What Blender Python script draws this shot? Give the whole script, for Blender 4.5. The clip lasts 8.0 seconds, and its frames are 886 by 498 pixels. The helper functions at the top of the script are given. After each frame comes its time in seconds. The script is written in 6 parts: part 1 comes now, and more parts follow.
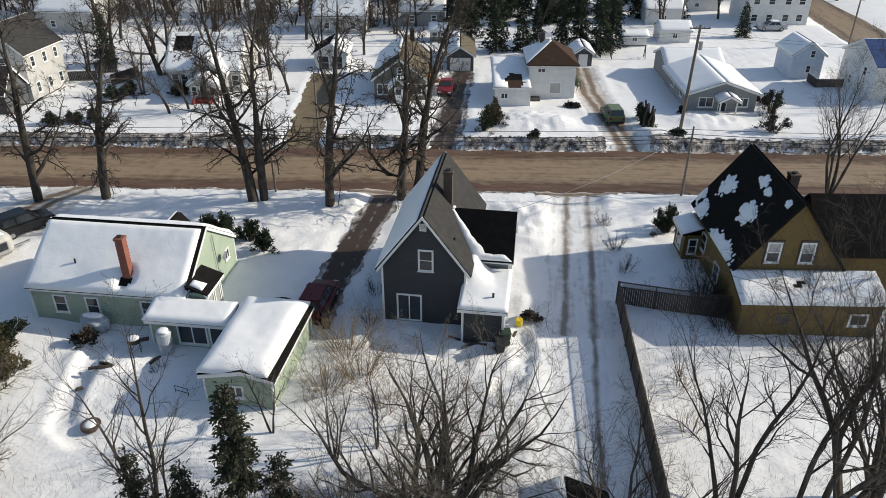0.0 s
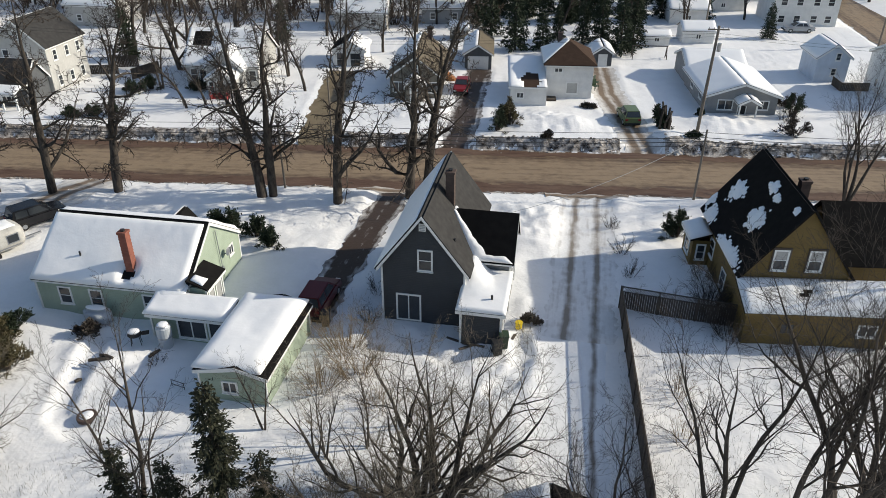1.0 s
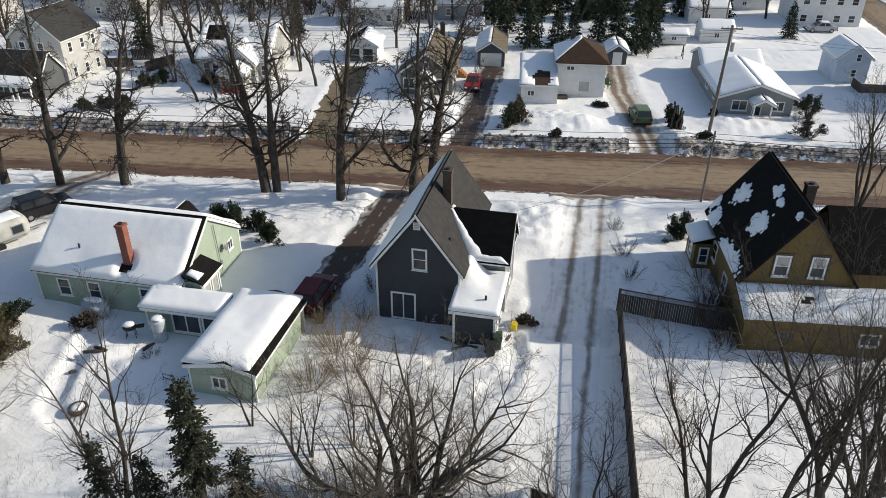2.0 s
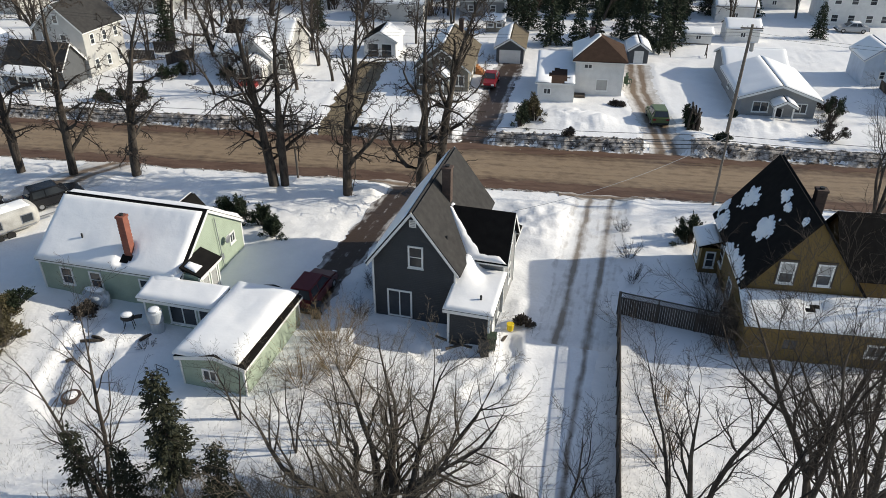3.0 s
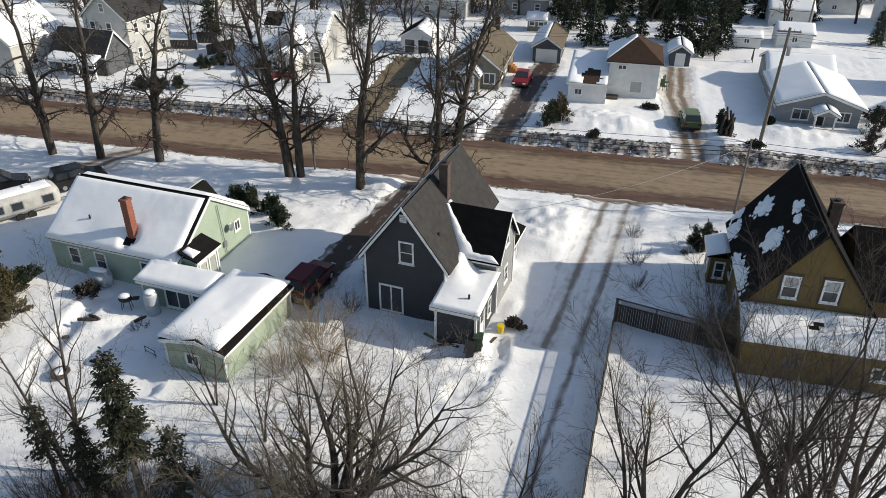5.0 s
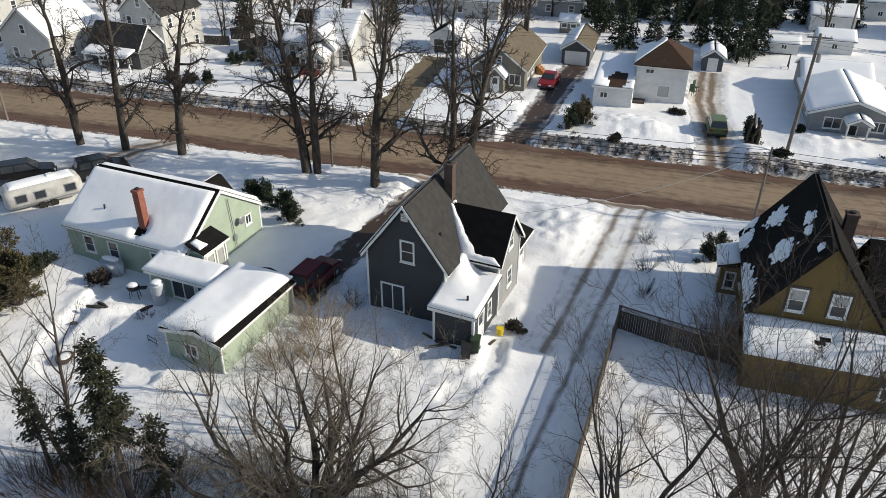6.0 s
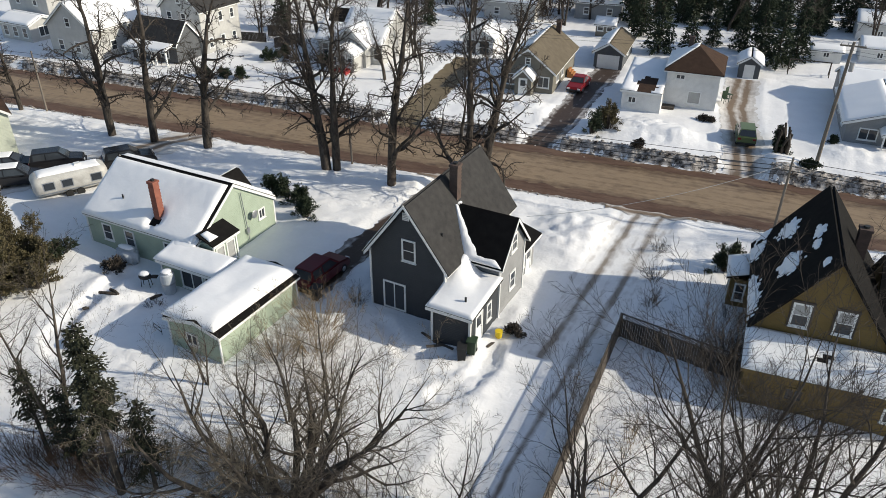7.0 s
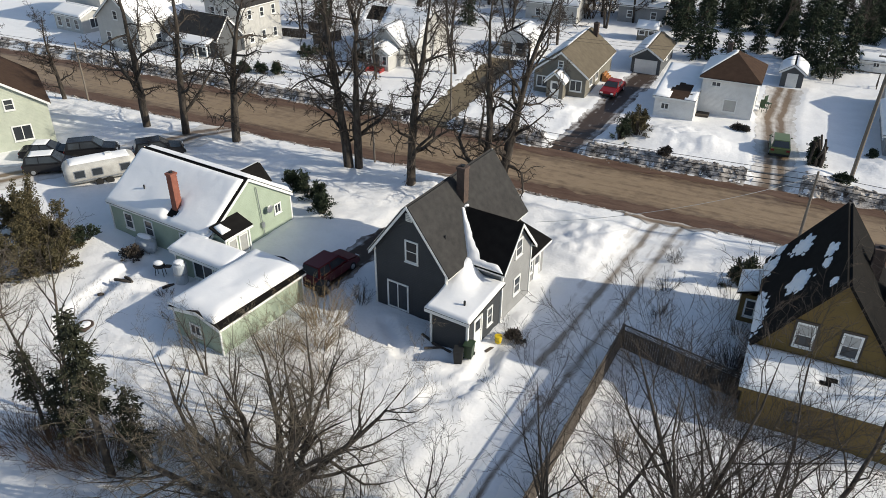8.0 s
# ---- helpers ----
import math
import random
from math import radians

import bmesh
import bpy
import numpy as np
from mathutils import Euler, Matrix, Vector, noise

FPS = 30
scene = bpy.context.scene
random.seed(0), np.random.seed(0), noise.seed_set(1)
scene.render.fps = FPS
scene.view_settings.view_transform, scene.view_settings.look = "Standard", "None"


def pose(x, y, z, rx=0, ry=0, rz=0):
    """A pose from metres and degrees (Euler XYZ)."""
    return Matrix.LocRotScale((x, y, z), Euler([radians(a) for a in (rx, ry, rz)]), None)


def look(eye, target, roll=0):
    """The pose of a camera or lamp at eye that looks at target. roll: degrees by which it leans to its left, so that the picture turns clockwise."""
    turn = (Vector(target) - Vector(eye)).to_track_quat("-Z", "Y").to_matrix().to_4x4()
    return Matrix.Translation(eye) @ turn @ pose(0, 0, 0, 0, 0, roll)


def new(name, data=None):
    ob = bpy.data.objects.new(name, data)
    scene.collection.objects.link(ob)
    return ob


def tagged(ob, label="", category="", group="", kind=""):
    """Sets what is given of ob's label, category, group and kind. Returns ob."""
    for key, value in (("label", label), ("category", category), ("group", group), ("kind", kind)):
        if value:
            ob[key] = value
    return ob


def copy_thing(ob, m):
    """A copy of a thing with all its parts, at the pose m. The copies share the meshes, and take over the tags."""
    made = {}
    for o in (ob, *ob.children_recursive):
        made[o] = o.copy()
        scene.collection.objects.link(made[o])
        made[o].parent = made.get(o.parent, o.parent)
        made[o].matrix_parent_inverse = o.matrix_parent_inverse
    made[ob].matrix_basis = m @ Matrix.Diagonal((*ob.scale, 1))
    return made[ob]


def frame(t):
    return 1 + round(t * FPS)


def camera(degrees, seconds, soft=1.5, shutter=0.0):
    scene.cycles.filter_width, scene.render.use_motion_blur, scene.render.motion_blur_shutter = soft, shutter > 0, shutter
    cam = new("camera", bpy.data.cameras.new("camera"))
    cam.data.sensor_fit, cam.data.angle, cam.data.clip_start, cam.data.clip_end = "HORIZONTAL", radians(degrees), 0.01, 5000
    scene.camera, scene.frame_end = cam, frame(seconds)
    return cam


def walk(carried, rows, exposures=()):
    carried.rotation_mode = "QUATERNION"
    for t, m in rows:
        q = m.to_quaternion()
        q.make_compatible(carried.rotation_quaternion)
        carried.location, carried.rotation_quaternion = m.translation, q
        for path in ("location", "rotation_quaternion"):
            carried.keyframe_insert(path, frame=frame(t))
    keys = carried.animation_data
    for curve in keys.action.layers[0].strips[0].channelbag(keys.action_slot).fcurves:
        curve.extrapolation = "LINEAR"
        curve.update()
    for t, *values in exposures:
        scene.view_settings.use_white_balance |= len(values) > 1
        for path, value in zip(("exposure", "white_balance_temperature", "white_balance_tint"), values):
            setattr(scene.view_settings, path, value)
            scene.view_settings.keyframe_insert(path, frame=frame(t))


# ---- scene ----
cam = camera(61.4, 8.0, soft=0.85)
PATH = [
    (0, (0.513, -0.131, 28.588), (0.482, 1.605, 27.596), 0.2),
    (0.5, (1.337, 0.034, 28.629), (1.268, 1.768, 27.633), 0.25),
    (1, (2.173, 0.258, 28.646), (2.071, 1.988, 27.647), 0.25),
    (1.5, (2.96, 0.499, 28.682), (2.831, 2.224, 27.678), 0.3),
    (3, (5.801, 1.427, 28.556), (5.562, 3.132, 27.539), 0.3),
    (3.5, (6.812, 1.735, 28.458), (6.532, 3.432, 27.439), 0.3),
    (4, (7.682, 1.957, 28.348), (7.368, 3.648, 27.328), 0.3),
    (4.5, (8.671, 2.268, 28.246), (8.322, 3.953, 27.226), 0.3),
    (6, (11.973, 3.375, 28.055), (11.476, 5.023, 27.036), 0.35),
    (6.5, (13.22, 3.759, 28.071), (12.667, 5.39, 27.053), 0.4),
    (7, (14.495, 4.191, 28.109), (13.884, 5.799, 27.091), 0.4),
    (7.5, (15.783, 4.769, 28.175), (15.11, 6.354, 27.157), 0.45),
    (8, (17.056, 5.449, 28.321), (16.323, 7.003, 27.298), 0.5),
]
walk(cam, [(t, look(eye, target, roll)) for t, eye, target, roll in PATH])

# ---- world and sun ----
SUN_WAY = Vector((2.0, 0.36, 1.0))
elevation = math.atan2(1.0, math.hypot(2.0, 0.36))
world = bpy.data.worlds.new("winter_sky")
scene.world = world
world.use_nodes = True
wt = world.node_tree
sky = wt.nodes.new("ShaderNodeTexSky")
sky.sky_type, sky.sun_disc = "NISHITA", False
sky.sun_elevation, sky.sun_rotation = elevation, math.atan2(2.0, 0.36)
wt.links.new(sky.outputs[0], wt.nodes["Background"].inputs[0])
wt.nodes["Background"].inputs[1].default_value = 0.14
sun = new("sun", bpy.data.lights.new("sun", "SUN"))
sun.data.energy, sun.data.angle, sun.data.color = 4.5, radians(0.6), (1.0, 0.932, 0.79)
sun.matrix_world = look(SUN_WAY * 60, (0, 0, 0))
scene.view_settings.exposure = 0.0


# ---- materials ----
def material(name, colour, second=None, scale=3.0, rough=0.8, bump=0.15, fine=None, metal=0.0, spread=0.55,
             stretch=(1, 1, 1), island=0.0, strength=None, gloss=0.3):
    """Two scales of noise between two colours, with relief."""
    m = bpy.data.materials.new(name)
    m.use_nodes = True
    t = m.node_tree
    n, link = t.nodes, t.links.new
    b = n["Principled BSDF"]
    b.inputs["Roughness"].default_value, b.inputs["Metallic"].default_value = rough, metal
    b.inputs["Specular IOR Level"].default_value = gloss
    co = n.new("ShaderNodeTexCoord")
    mp = n.new("ShaderNodeMapping")
    mp.inputs["Scale"].default_value = stretch
    link(co.outputs["Object"], mp.inputs[0])
    big, small = n.new("ShaderNodeTexNoise"), n.new("ShaderNodeTexNoise")
    big.inputs["Scale"].default_value, big.inputs["Detail"].default_value = scale, 6
    small.inputs["Scale"].default_value, small.inputs["Detail"].default_value = fine or scale * 9, 4
    link(mp.outputs[0], big.inputs[0])
    link(mp.outputs[0], small.inputs[0])
    add = n.new("ShaderNodeMath")
    add.operation = "MULTIPLY_ADD"
    link(small.outputs[0], add.inputs[0])
    add.inputs[1].default_value = 0.45
    link(big.outputs[0], add.inputs[2])
    ramp = n.new("ShaderNodeMapRange")
    ramp.inputs[1].default_value, ramp.inputs[2].default_value = 0.72 - spread / 2, 0.72 + spread / 2
    link(add.outputs[0], ramp.inputs[0])
    mix = n.new("ShaderNodeMix")
    mix.data_type = "RGBA"
    second = second or tuple(c * 0.72 for c in colour)
    mix.inputs[6].default_value, mix.inputs[7].default_value = (*colour, 1), (*second, 1)
    link(ramp.outputs[0], mix.inputs[0])
    out = mix.outputs[2]
    if island:
        info = n.new("ShaderNodeObjectInfo")
        hsv = n.new("ShaderNodeHueSaturation")
        mr = n.new("ShaderNodeMapRange")
        mr.inputs[3].default_value, mr.inputs[4].default_value = 1 - island, 1 + island
        link(info.outputs["Random"], mr.inputs[0])
        link(mr.outputs[0], hsv.inputs["Value"])
        link(out, hsv.inputs["Color"])
        out = hsv.outputs[0]
    link(out, b.inputs["Base Color"])
    if bump:
        bp = n.new("ShaderNodeBump")
        bp.inputs["Strength"].default_value = strength or 0.6
        bp.inputs["Distance"].default_value = bump
        link(add.outputs[0], bp.inputs["Height"])
        link(bp.outputs[0], b.inputs["Normal"])
    return m


def siding(name, colour, course=0.13):
    """Lapped boards: a saw-tooth relief up the wall, weathered paint."""
    m = material(name, colour, tuple(c * 0.8 for c in colour), 1.2, 0.65, 0.0)
    t = m.node_tree
    n, link = t.nodes, t.links.new
    co, sep, saw, bp = (n.new("ShaderNode" + k) for k in ("TexCoord", "SeparateXYZ", "Math", "Bump"))
    link(co.outputs["Object"], sep.inputs[0])
    div = n.new("ShaderNodeMath")
    div.operation, div.inputs[1].default_value = "DIVIDE", course
    link(sep.outputs[2], div.inputs[0])
    saw.operation = "FRACT"
    link(div.outputs[0], saw.inputs[0])
    bp.invert = True
    bp.inputs["Strength"].default_value, bp.inputs["Distance"].default_value = 0.7, 0.03
    link(saw.outputs[0], bp.inputs["Height"])
    link(bp.outputs[0], n["Principled BSDF"].inputs["Normal"])
    return m


SNOW = material("snow", (0.90, 0.89, 0.875), (0.79, 0.78, 0.77), 0.6, 0.55, 0.12, 4.0, spread=0.8)
ROOF_SNOW = material("roof_snow", (0.90, 0.895, 0.885), (0.84, 0.835, 0.83), 0.8, 0.5, 0.03, 5.0, spread=0.9)
DIRTY_SNOW = material("dirty_snow", (0.60, 0.55, 0.50), (0.036, 0.026, 0.019), 1.9, 0.7, 0.10, 8.0, spread=0.34)


MUD = material("red_mud", (0.070, 0.036, 0.023), (0.155, 0.098, 0.066), 1.0, 0.7, 0.06, 7.0, spread=0.5, stretch=(0.3, 1.4, 1))
GRAVEL = material("wet_gravel", (0.21, 0.165, 0.10), (0.13, 0.10, 0.06), 1.1, 0.7, 0.05, 10.0)
GREEN = siding("pale_green_siding", (0.385, 0.455, 0.350))
GREY = siding("slate_grey_siding", (0.052, 0.056, 0.061))
LIGHT_GREY = siding("light_grey_siding", (0.30, 0.30, 0.295))
YELLOW = siding("ochre_siding", (0.165, 0.110, 0.033))
WHITE_SIDING = siding("white_siding", (0.78, 0.77, 0.74))
OLD_WHITE = siding("greyed_white_siding", (0.52, 0.51, 0.48))
PALE_SIDING = siding("pale_yellow_siding", (0.50, 0.53, 0.43))
BLUE_SIDING = siding("pale_blue_siding", (0.62, 0.68, 0.76))
BROWN_SIDING = siding("olive_brown_siding", (0.20, 0.185, 0.15))
DARK_SIDING = siding("dark_grey_siding", (0.10, 0.105, 0.11))
TRIM = material("white_paint", (0.80, 0.80, 0.78), (0.70, 0.70, 0.67), 2.0, 0.5, 0.004)
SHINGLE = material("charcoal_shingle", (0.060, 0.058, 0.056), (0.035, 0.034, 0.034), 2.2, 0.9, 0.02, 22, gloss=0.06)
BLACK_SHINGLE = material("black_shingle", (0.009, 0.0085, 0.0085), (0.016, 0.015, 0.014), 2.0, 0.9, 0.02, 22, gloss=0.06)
BROWN_SHINGLE = material("brown_shingle", (0.072, 0.046, 0.033), (0.048, 0.031, 0.023), 2.0, 0.9, 0.02, 20, gloss=0.06)
TAN_SHINGLE = material("tan_shingle", (0.155, 0.130, 0.095), (0.11, 0.092, 0.068), 1.5, 0.9, 0.02, 20, gloss=0.06)
BLUE_METAL = material("blue_metal_roof", (0.03, 0.07, 0.20), (0.03, 0.055, 0.15), 1.0, 0.4, 0.01)
BRICK = material("red_brick", (0.28, 0.105, 0.07), (0.19, 0.07, 0.05), 3.0, 0.85, 0.01, 20)
DARK_BRICK = material("sooty_brick", (0.11, 0.075, 0.06), (0.06, 0.045, 0.04), 3.0, 0.85, 0.01, 20)
BARK = material("bark", (0.018, 0.0145, 0.012), (0.095, 0.079, 0.065), 3.5, 0.95, 0.08, 16, stretch=(1, 1, 0.3), spread=0.45)
TWIG = material("twig", (0.034, 0.027, 0.023), (0.080, 0.064, 0.051), 1.0, 0.9, 0.0)
GREY_TWIG = material("grey_twig", (0.095, 0.079, 0.059), (0.21, 0.175, 0.128), 1.0, 0.9, 0.0)
WOODS_TWIG = material("brown_twig", (0.070, 0.046, 0.032), (0.12, 0.085, 0.06), 0.3, 0.9, 0.0)
BROWN_TWIG = material("red_brown_twig", (0.085, 0.052, 0.033), (0.15, 0.098, 0.062), 1.0, 0.9, 0.0)
DARK_CEDAR = material("dark_cedar_leaf", (0.014, 0.019, 0.011), (0.042, 0.042, 0.022), 1.5, 0.8, 0.0)
PALE_TWIG = material("pale_twig", (0.19, 0.14, 0.08), (0.27, 0.20, 0.12), 1.0, 0.9, 0.0)
NEEDLES = material("needles", (0.016, 0.026, 0.015), (0.036, 0.048, 0.024), 1.5, 0.8, 0.0)
CEDAR = material("cedar_leaf", (0.042, 0.042, 0.019), (0.115, 0.090, 0.045), 1.5, 0.8, 0.0)
WOOD = material("weathered_wood", (0.10, 0.082, 0.066), (0.055, 0.045, 0.037), 2.0, 0.85, 0.01, 16, stretch=(1, 1, 0.3), island=0.25)
POLE_WOOD = material("pole_wood", (0.22, 0.19, 0.155), (0.14, 0.12, 0.10), 2.0, 0.85, 0.01, 16, stretch=(1, 1, 0.2))
METAL = material("grey_metal", (0.45, 0.46, 0.47), (0.35, 0.36, 0.37), 2.0, 0.4, 0.0, metal=0.7)
DARK = material("black_plastic", (0.02, 0.021, 0.022), (0.03, 0.03, 0.03), 3.0, 0.6, 0.0)
RUBBER = material("rubber", (0.018, 0.018, 0.018), (0.03, 0.028, 0.025), 4.0, 0.85, 0.0)
MAROON = material("maroon_paint", (0.10, 0.010, 0.014), (0.08, 0.01, 0.012), 1.0, 0.3, 0.0)
RED = material("red_paint", (0.24, 0.014, 0.018), (0.19, 0.016, 0.018), 1.0, 0.3, 0.0)
RED_WOOD = material("red_stained_wood", (0.28, 0.03, 0.03), (0.2, 0.025, 0.025), 1.0, 0.7, 0.0)
ORANGE_WOOD = material("cedar_wood", (0.42, 0.19, 0.07), (0.3, 0.13, 0.05), 1.0, 0.7, 0.0)
OLIVE = material("olive_car_paint", (0.13, 0.17, 0.07), (0.10, 0.13, 0.06), 1.0, 0.3, 0.0)
BLACK_PAINT = material("black_car_paint", (0.014, 0.014, 0.016), (0.02, 0.02, 0.022), 1.0, 0.25, 0.0)
SILVER_PAINT = material("silver_car_paint", (0.40, 0.41, 0.42), (0.33, 0.34, 0.35), 1.0, 0.3, 0.0)
YELLOW_PLASTIC = material("yellow_plastic", (0.75, 0.55, 0.02), (0.65, 0.45, 0.02), 2.0, 0.5, 0.0)
GREEN_PLASTIC = material("green_plastic", (0.035, 0.06, 0.032), (0.025, 0.045, 0.025), 2.0, 0.5, 0.0)
TANK = material("tank_paint", (0.52, 0.55, 0.58), (0.40, 0.43, 0.46), 2.0, 0.5, 0.0)
WIRE = material("wire", (0.03, 0.03, 0.03), (0.04, 0.04, 0.04), 1.0, 0.7, 0.0)
GLASS = material("window_glass", (0.030, 0.034, 0.040), (0.05, 0.055, 0.06), 0.8, 0.06, 0.0, gloss=0.5)
BLIND_GLASS = material("curtained_glass", (0.42, 0.42, 0.40), (0.30, 0.30, 0.29), 0.8, 0.12, 0.0)


def tracked(name, base, dark, offset, width, amount, clutter, shift):
    """Snow with wheel tracks: the map's u runs across the drive in metres, v along it."""
    m = material(name, base, tuple(c * 0.85 for c in base), 0.8, 0.55, 0.08, 5.0)
    t = m.node_tree
    n, link = t.nodes, t.links.new
    old = n["Principled BSDF"].inputs["Base Color"].links[0].from_socket
    def calc(op, a, b):
        k = n.new("ShaderNodeMath")
        k.operation = op
        for i, v in enumerate((a, b)):
            if isinstance(v, (int, float)):
                k.inputs[i].default_value = v
            else:
                link(v, k.inputs[i])
        return k.outputs[0]
    uv, sep = n.new("ShaderNodeTexCoord"), n.new("ShaderNodeSeparateXYZ")
    link(uv.outputs["UV"], sep.inputs[0])
    def streaks(su, sv, detail):
        mp, tex = n.new("ShaderNodeMapping"), n.new("ShaderNodeTexNoise")
        mp.inputs["Scale"].default_value = (su, sv, 1)
        link(uv.outputs["UV"], mp.inputs[0])
        link(mp.outputs[0], tex.inputs[0])
        tex.inputs["Scale"].default_value, tex.inputs["Detail"].default_value = 1.0, detail
        return tex.outputs[0]
    wob = calc("MULTIPLY", calc("SUBTRACT", streaks(0.2, 0.25, 3), 0.5), 0.5)
    d = calc("DIVIDE", calc("SUBTRACT", calc("ABSOLUTE", calc("ADD", sep.outputs[0], wob), 0), offset), width)
    bell = calc("POWER", 2.718, calc("MULTIPLY", calc("MULTIPLY", d, d), -1.0))
    mask = calc("ADD", calc("MULTIPLY", bell, amount), calc("MULTIPLY", streaks(2.2, 0.18, 6), clutter))
    mask = calc("ADD", mask, calc("MULTIPLY", streaks(1.6, 1.1, 8), clutter * 0.8))
    mr = n.new("ShaderNodeMapRange")
    mr.inputs[1].default_value, mr.inputs[2].default_value = shift, shift + 0.55
    link(mask, mr.inputs[0])
    mix = n.new("ShaderNodeMix")
    mix.data_type = "RGBA"
    link(mr.outputs[0], mix.inputs[0])
    link(old, mix.inputs[6])
    mix.inputs[7].default_value = (*dark, 1)
    link(mix.outputs[2], n["Principled BSDF"].inputs["Base Color"])
    return m


PACKED = tracked("packed_drive_snow", (0.87, 0.86, 0.845), (0.27, 0.23, 0.19), 0.95, 0.26, 0.54, 0.95, 0.84)
ROAD = tracked("gritty_road", (0.290, 0.210, 0.130), (0.080, 0.048, 0.029), 3.1, 0.9, 0.34, 1.05, 0.92)
LANE_TRACK = tracked("single_rut_snow", (0.85, 0.86, 0.87), (0.20, 0.17, 0.145), 0.0, 0.22, 0.6, 0.7, 0.76)
THAWED = tracked("thawed_drive", (0.72, 0.70, 0.68), (0.055, 0.037, 0.027), 0.45, 0.6, 0.5, 1.35, 0.92)
HALF_THAWED = tracked("half_thawed_drive", (0.74, 0.71, 0.67), (0.20, 0.145, 0.098), 0.6, 0.55, 0.6, 0.75, 0.66)


# ---- mesh tools ----
def mesh_of(bm, name, mat, smooth=False):
    me = bpy.data.meshes.new(name)
    bm.normal_update()
    bm.to_mesh(me)
    bm.free()
    me.materials.append(mat)
    if smooth:
        me.polygons.foreach_set("use_smooth", [True] * len(me.polygons))
    return me


def islands(bm):
    """The separate pieces of a mesh, each as a bmesh of its own."""
    seen, out = set(), []
    for f in bm.faces:
        if f in seen:
            continue
        stack, group = [f], []
        seen.add(f)
        while stack:
            g = stack.pop()
            group.append(g)
            for e in g.edges:
                for k in e.link_faces:
                    if k not in seen:
                        seen.add(k)
                        stack.append(k)
        if len(group) > 5:
            own, verts = bmesh.new(), {}
            for g in group:
                for v in g.verts:
                    if v not in verts:
                        verts[v] = own.verts.new(v.co)
                own.faces.new([verts[v] for v in g.verts])
            out.append(own)
    bm.free()
    return out


def part(name, bm, mat, parent, label="", smooth=False):
    if name.endswith("_snow"):
        pieces = islands(bm)
        for own in pieces[1:]:
            ob = new(name, mesh_of(own, name, mat, smooth))
            ob.parent = parent
        bm = pieces[0]
    ob = new(name, mesh_of(bm, name, mat, smooth))
    ob.parent = parent
    return tagged(ob, label) if label else ob


def thing(name, label, category, at=(0, 0, 0), turn=0.0, group="", kind=""):
    ob = new(name)
    ob.matrix_world = pose(*at, 0, 0, turn)
    return tagged(ob, label, category, group, kind)


def single(name, bm, mat, label, category, group="", kind="", smooth=False, at=(0, 0, 0), turn=0.0):
    ob = new(name, mesh_of(bm, name, mat, smooth))
    ob.matrix_world = pose(*at, 0, 0, turn)
    return tagged(ob, label, category, group, kind)


def box(x0, y0, z0, x1, y1, z1, bm=None, bevel=0.0):
    own = bmesh.new()
    bmesh.ops.create_cube(own, size=1)
    for v in own.verts:
        v.co = (x0 + (v.co.x + 0.5) * (x1 - x0), y0 + (v.co.y + 0.5) * (y1 - y0), z0 + (v.co.z + 0.5) * (z1 - z0))
    if bevel:
        bmesh.ops.bevel(own, geom=own.edges[:], offset=bevel, segments=2, affect="EDGES", profile=0.6)
    return merge(own, bm)


def merge(own, bm):
    if bm is None:
        return own
    tmp = bpy.data.meshes.new("tmp")
    own.to_mesh(tmp)
    own.free()
    bm.from_mesh(tmp)
    bpy.data.meshes.remove(tmp)
    return bm


def extrude(points, way, bm=None):
    """A prism: the polygon through the points, carried along way."""
    own = bmesh.new()
    a = [own.verts.new(p) for p in points]
    b = [own.verts.new(Vector(p) + Vector(way)) for p in points]
    own.faces.new(a)
    own.faces.new(b[::-1])
    for i in range(len(a)):
        j = (i + 1) % len(a)
        own.faces.new((a[j], a[i], b[i], b[j]))
    bmesh.ops.recalc_face_normals(own, faces=own.faces[:])
    return merge(own, bm)


def tube(chain, sides=6, bm=None):
    """A tapered tube along a chain of (point, radius)."""
    own = bmesh.new()
    rings = []
    for i, (p, r) in enumerate(chain):
        p = Vector(p)
        d = (Vector(chain[min(i + 1, len(chain) - 1)][0]) - Vector(chain[max(i - 1, 0)][0])).normalized()
        u = d.orthogonal().normalized()
        w = d.cross(u)
        rings.append([own.verts.new(p + (u * math.cos(a) + w * math.sin(a)) * r) for a in (2 * math.pi * k / sides for k in range(sides))])
    for a, b in zip(rings, rings[1:]):
        for k in range(sides):
            own.faces.new((a[k], a[(k + 1) % sides], b[(k + 1) % sides], b[k]))
    own.faces.new(rings[0][::-1])
    own.faces.new(rings[-1])
    bmesh.ops.recalc_face_normals(own, faces=own.faces[:])
    return merge(own, bm)


def blob(centre, radii, bm=None, rough=0.15, seed=0.0, level=2):
    own = bmesh.new()
    bmesh.ops.create_icosphere(own, subdivisions=level, radius=1)
    for v in own.verts:
        k = 1 + rough * noise.noise(v.co * 1.7 + Vector((seed, seed * 1.3, 0)))
        v.co = Vector(centre) + Vector((v.co.x * radii[0], v.co.y * radii[1], v.co.z * radii[2])) * k
    return merge(own, bm)


def smooth_step(a, b, x):
    x = min(max((x - a) / (b - a), 0.0), 1.0)
    return x * x * (3 - 2 * x)


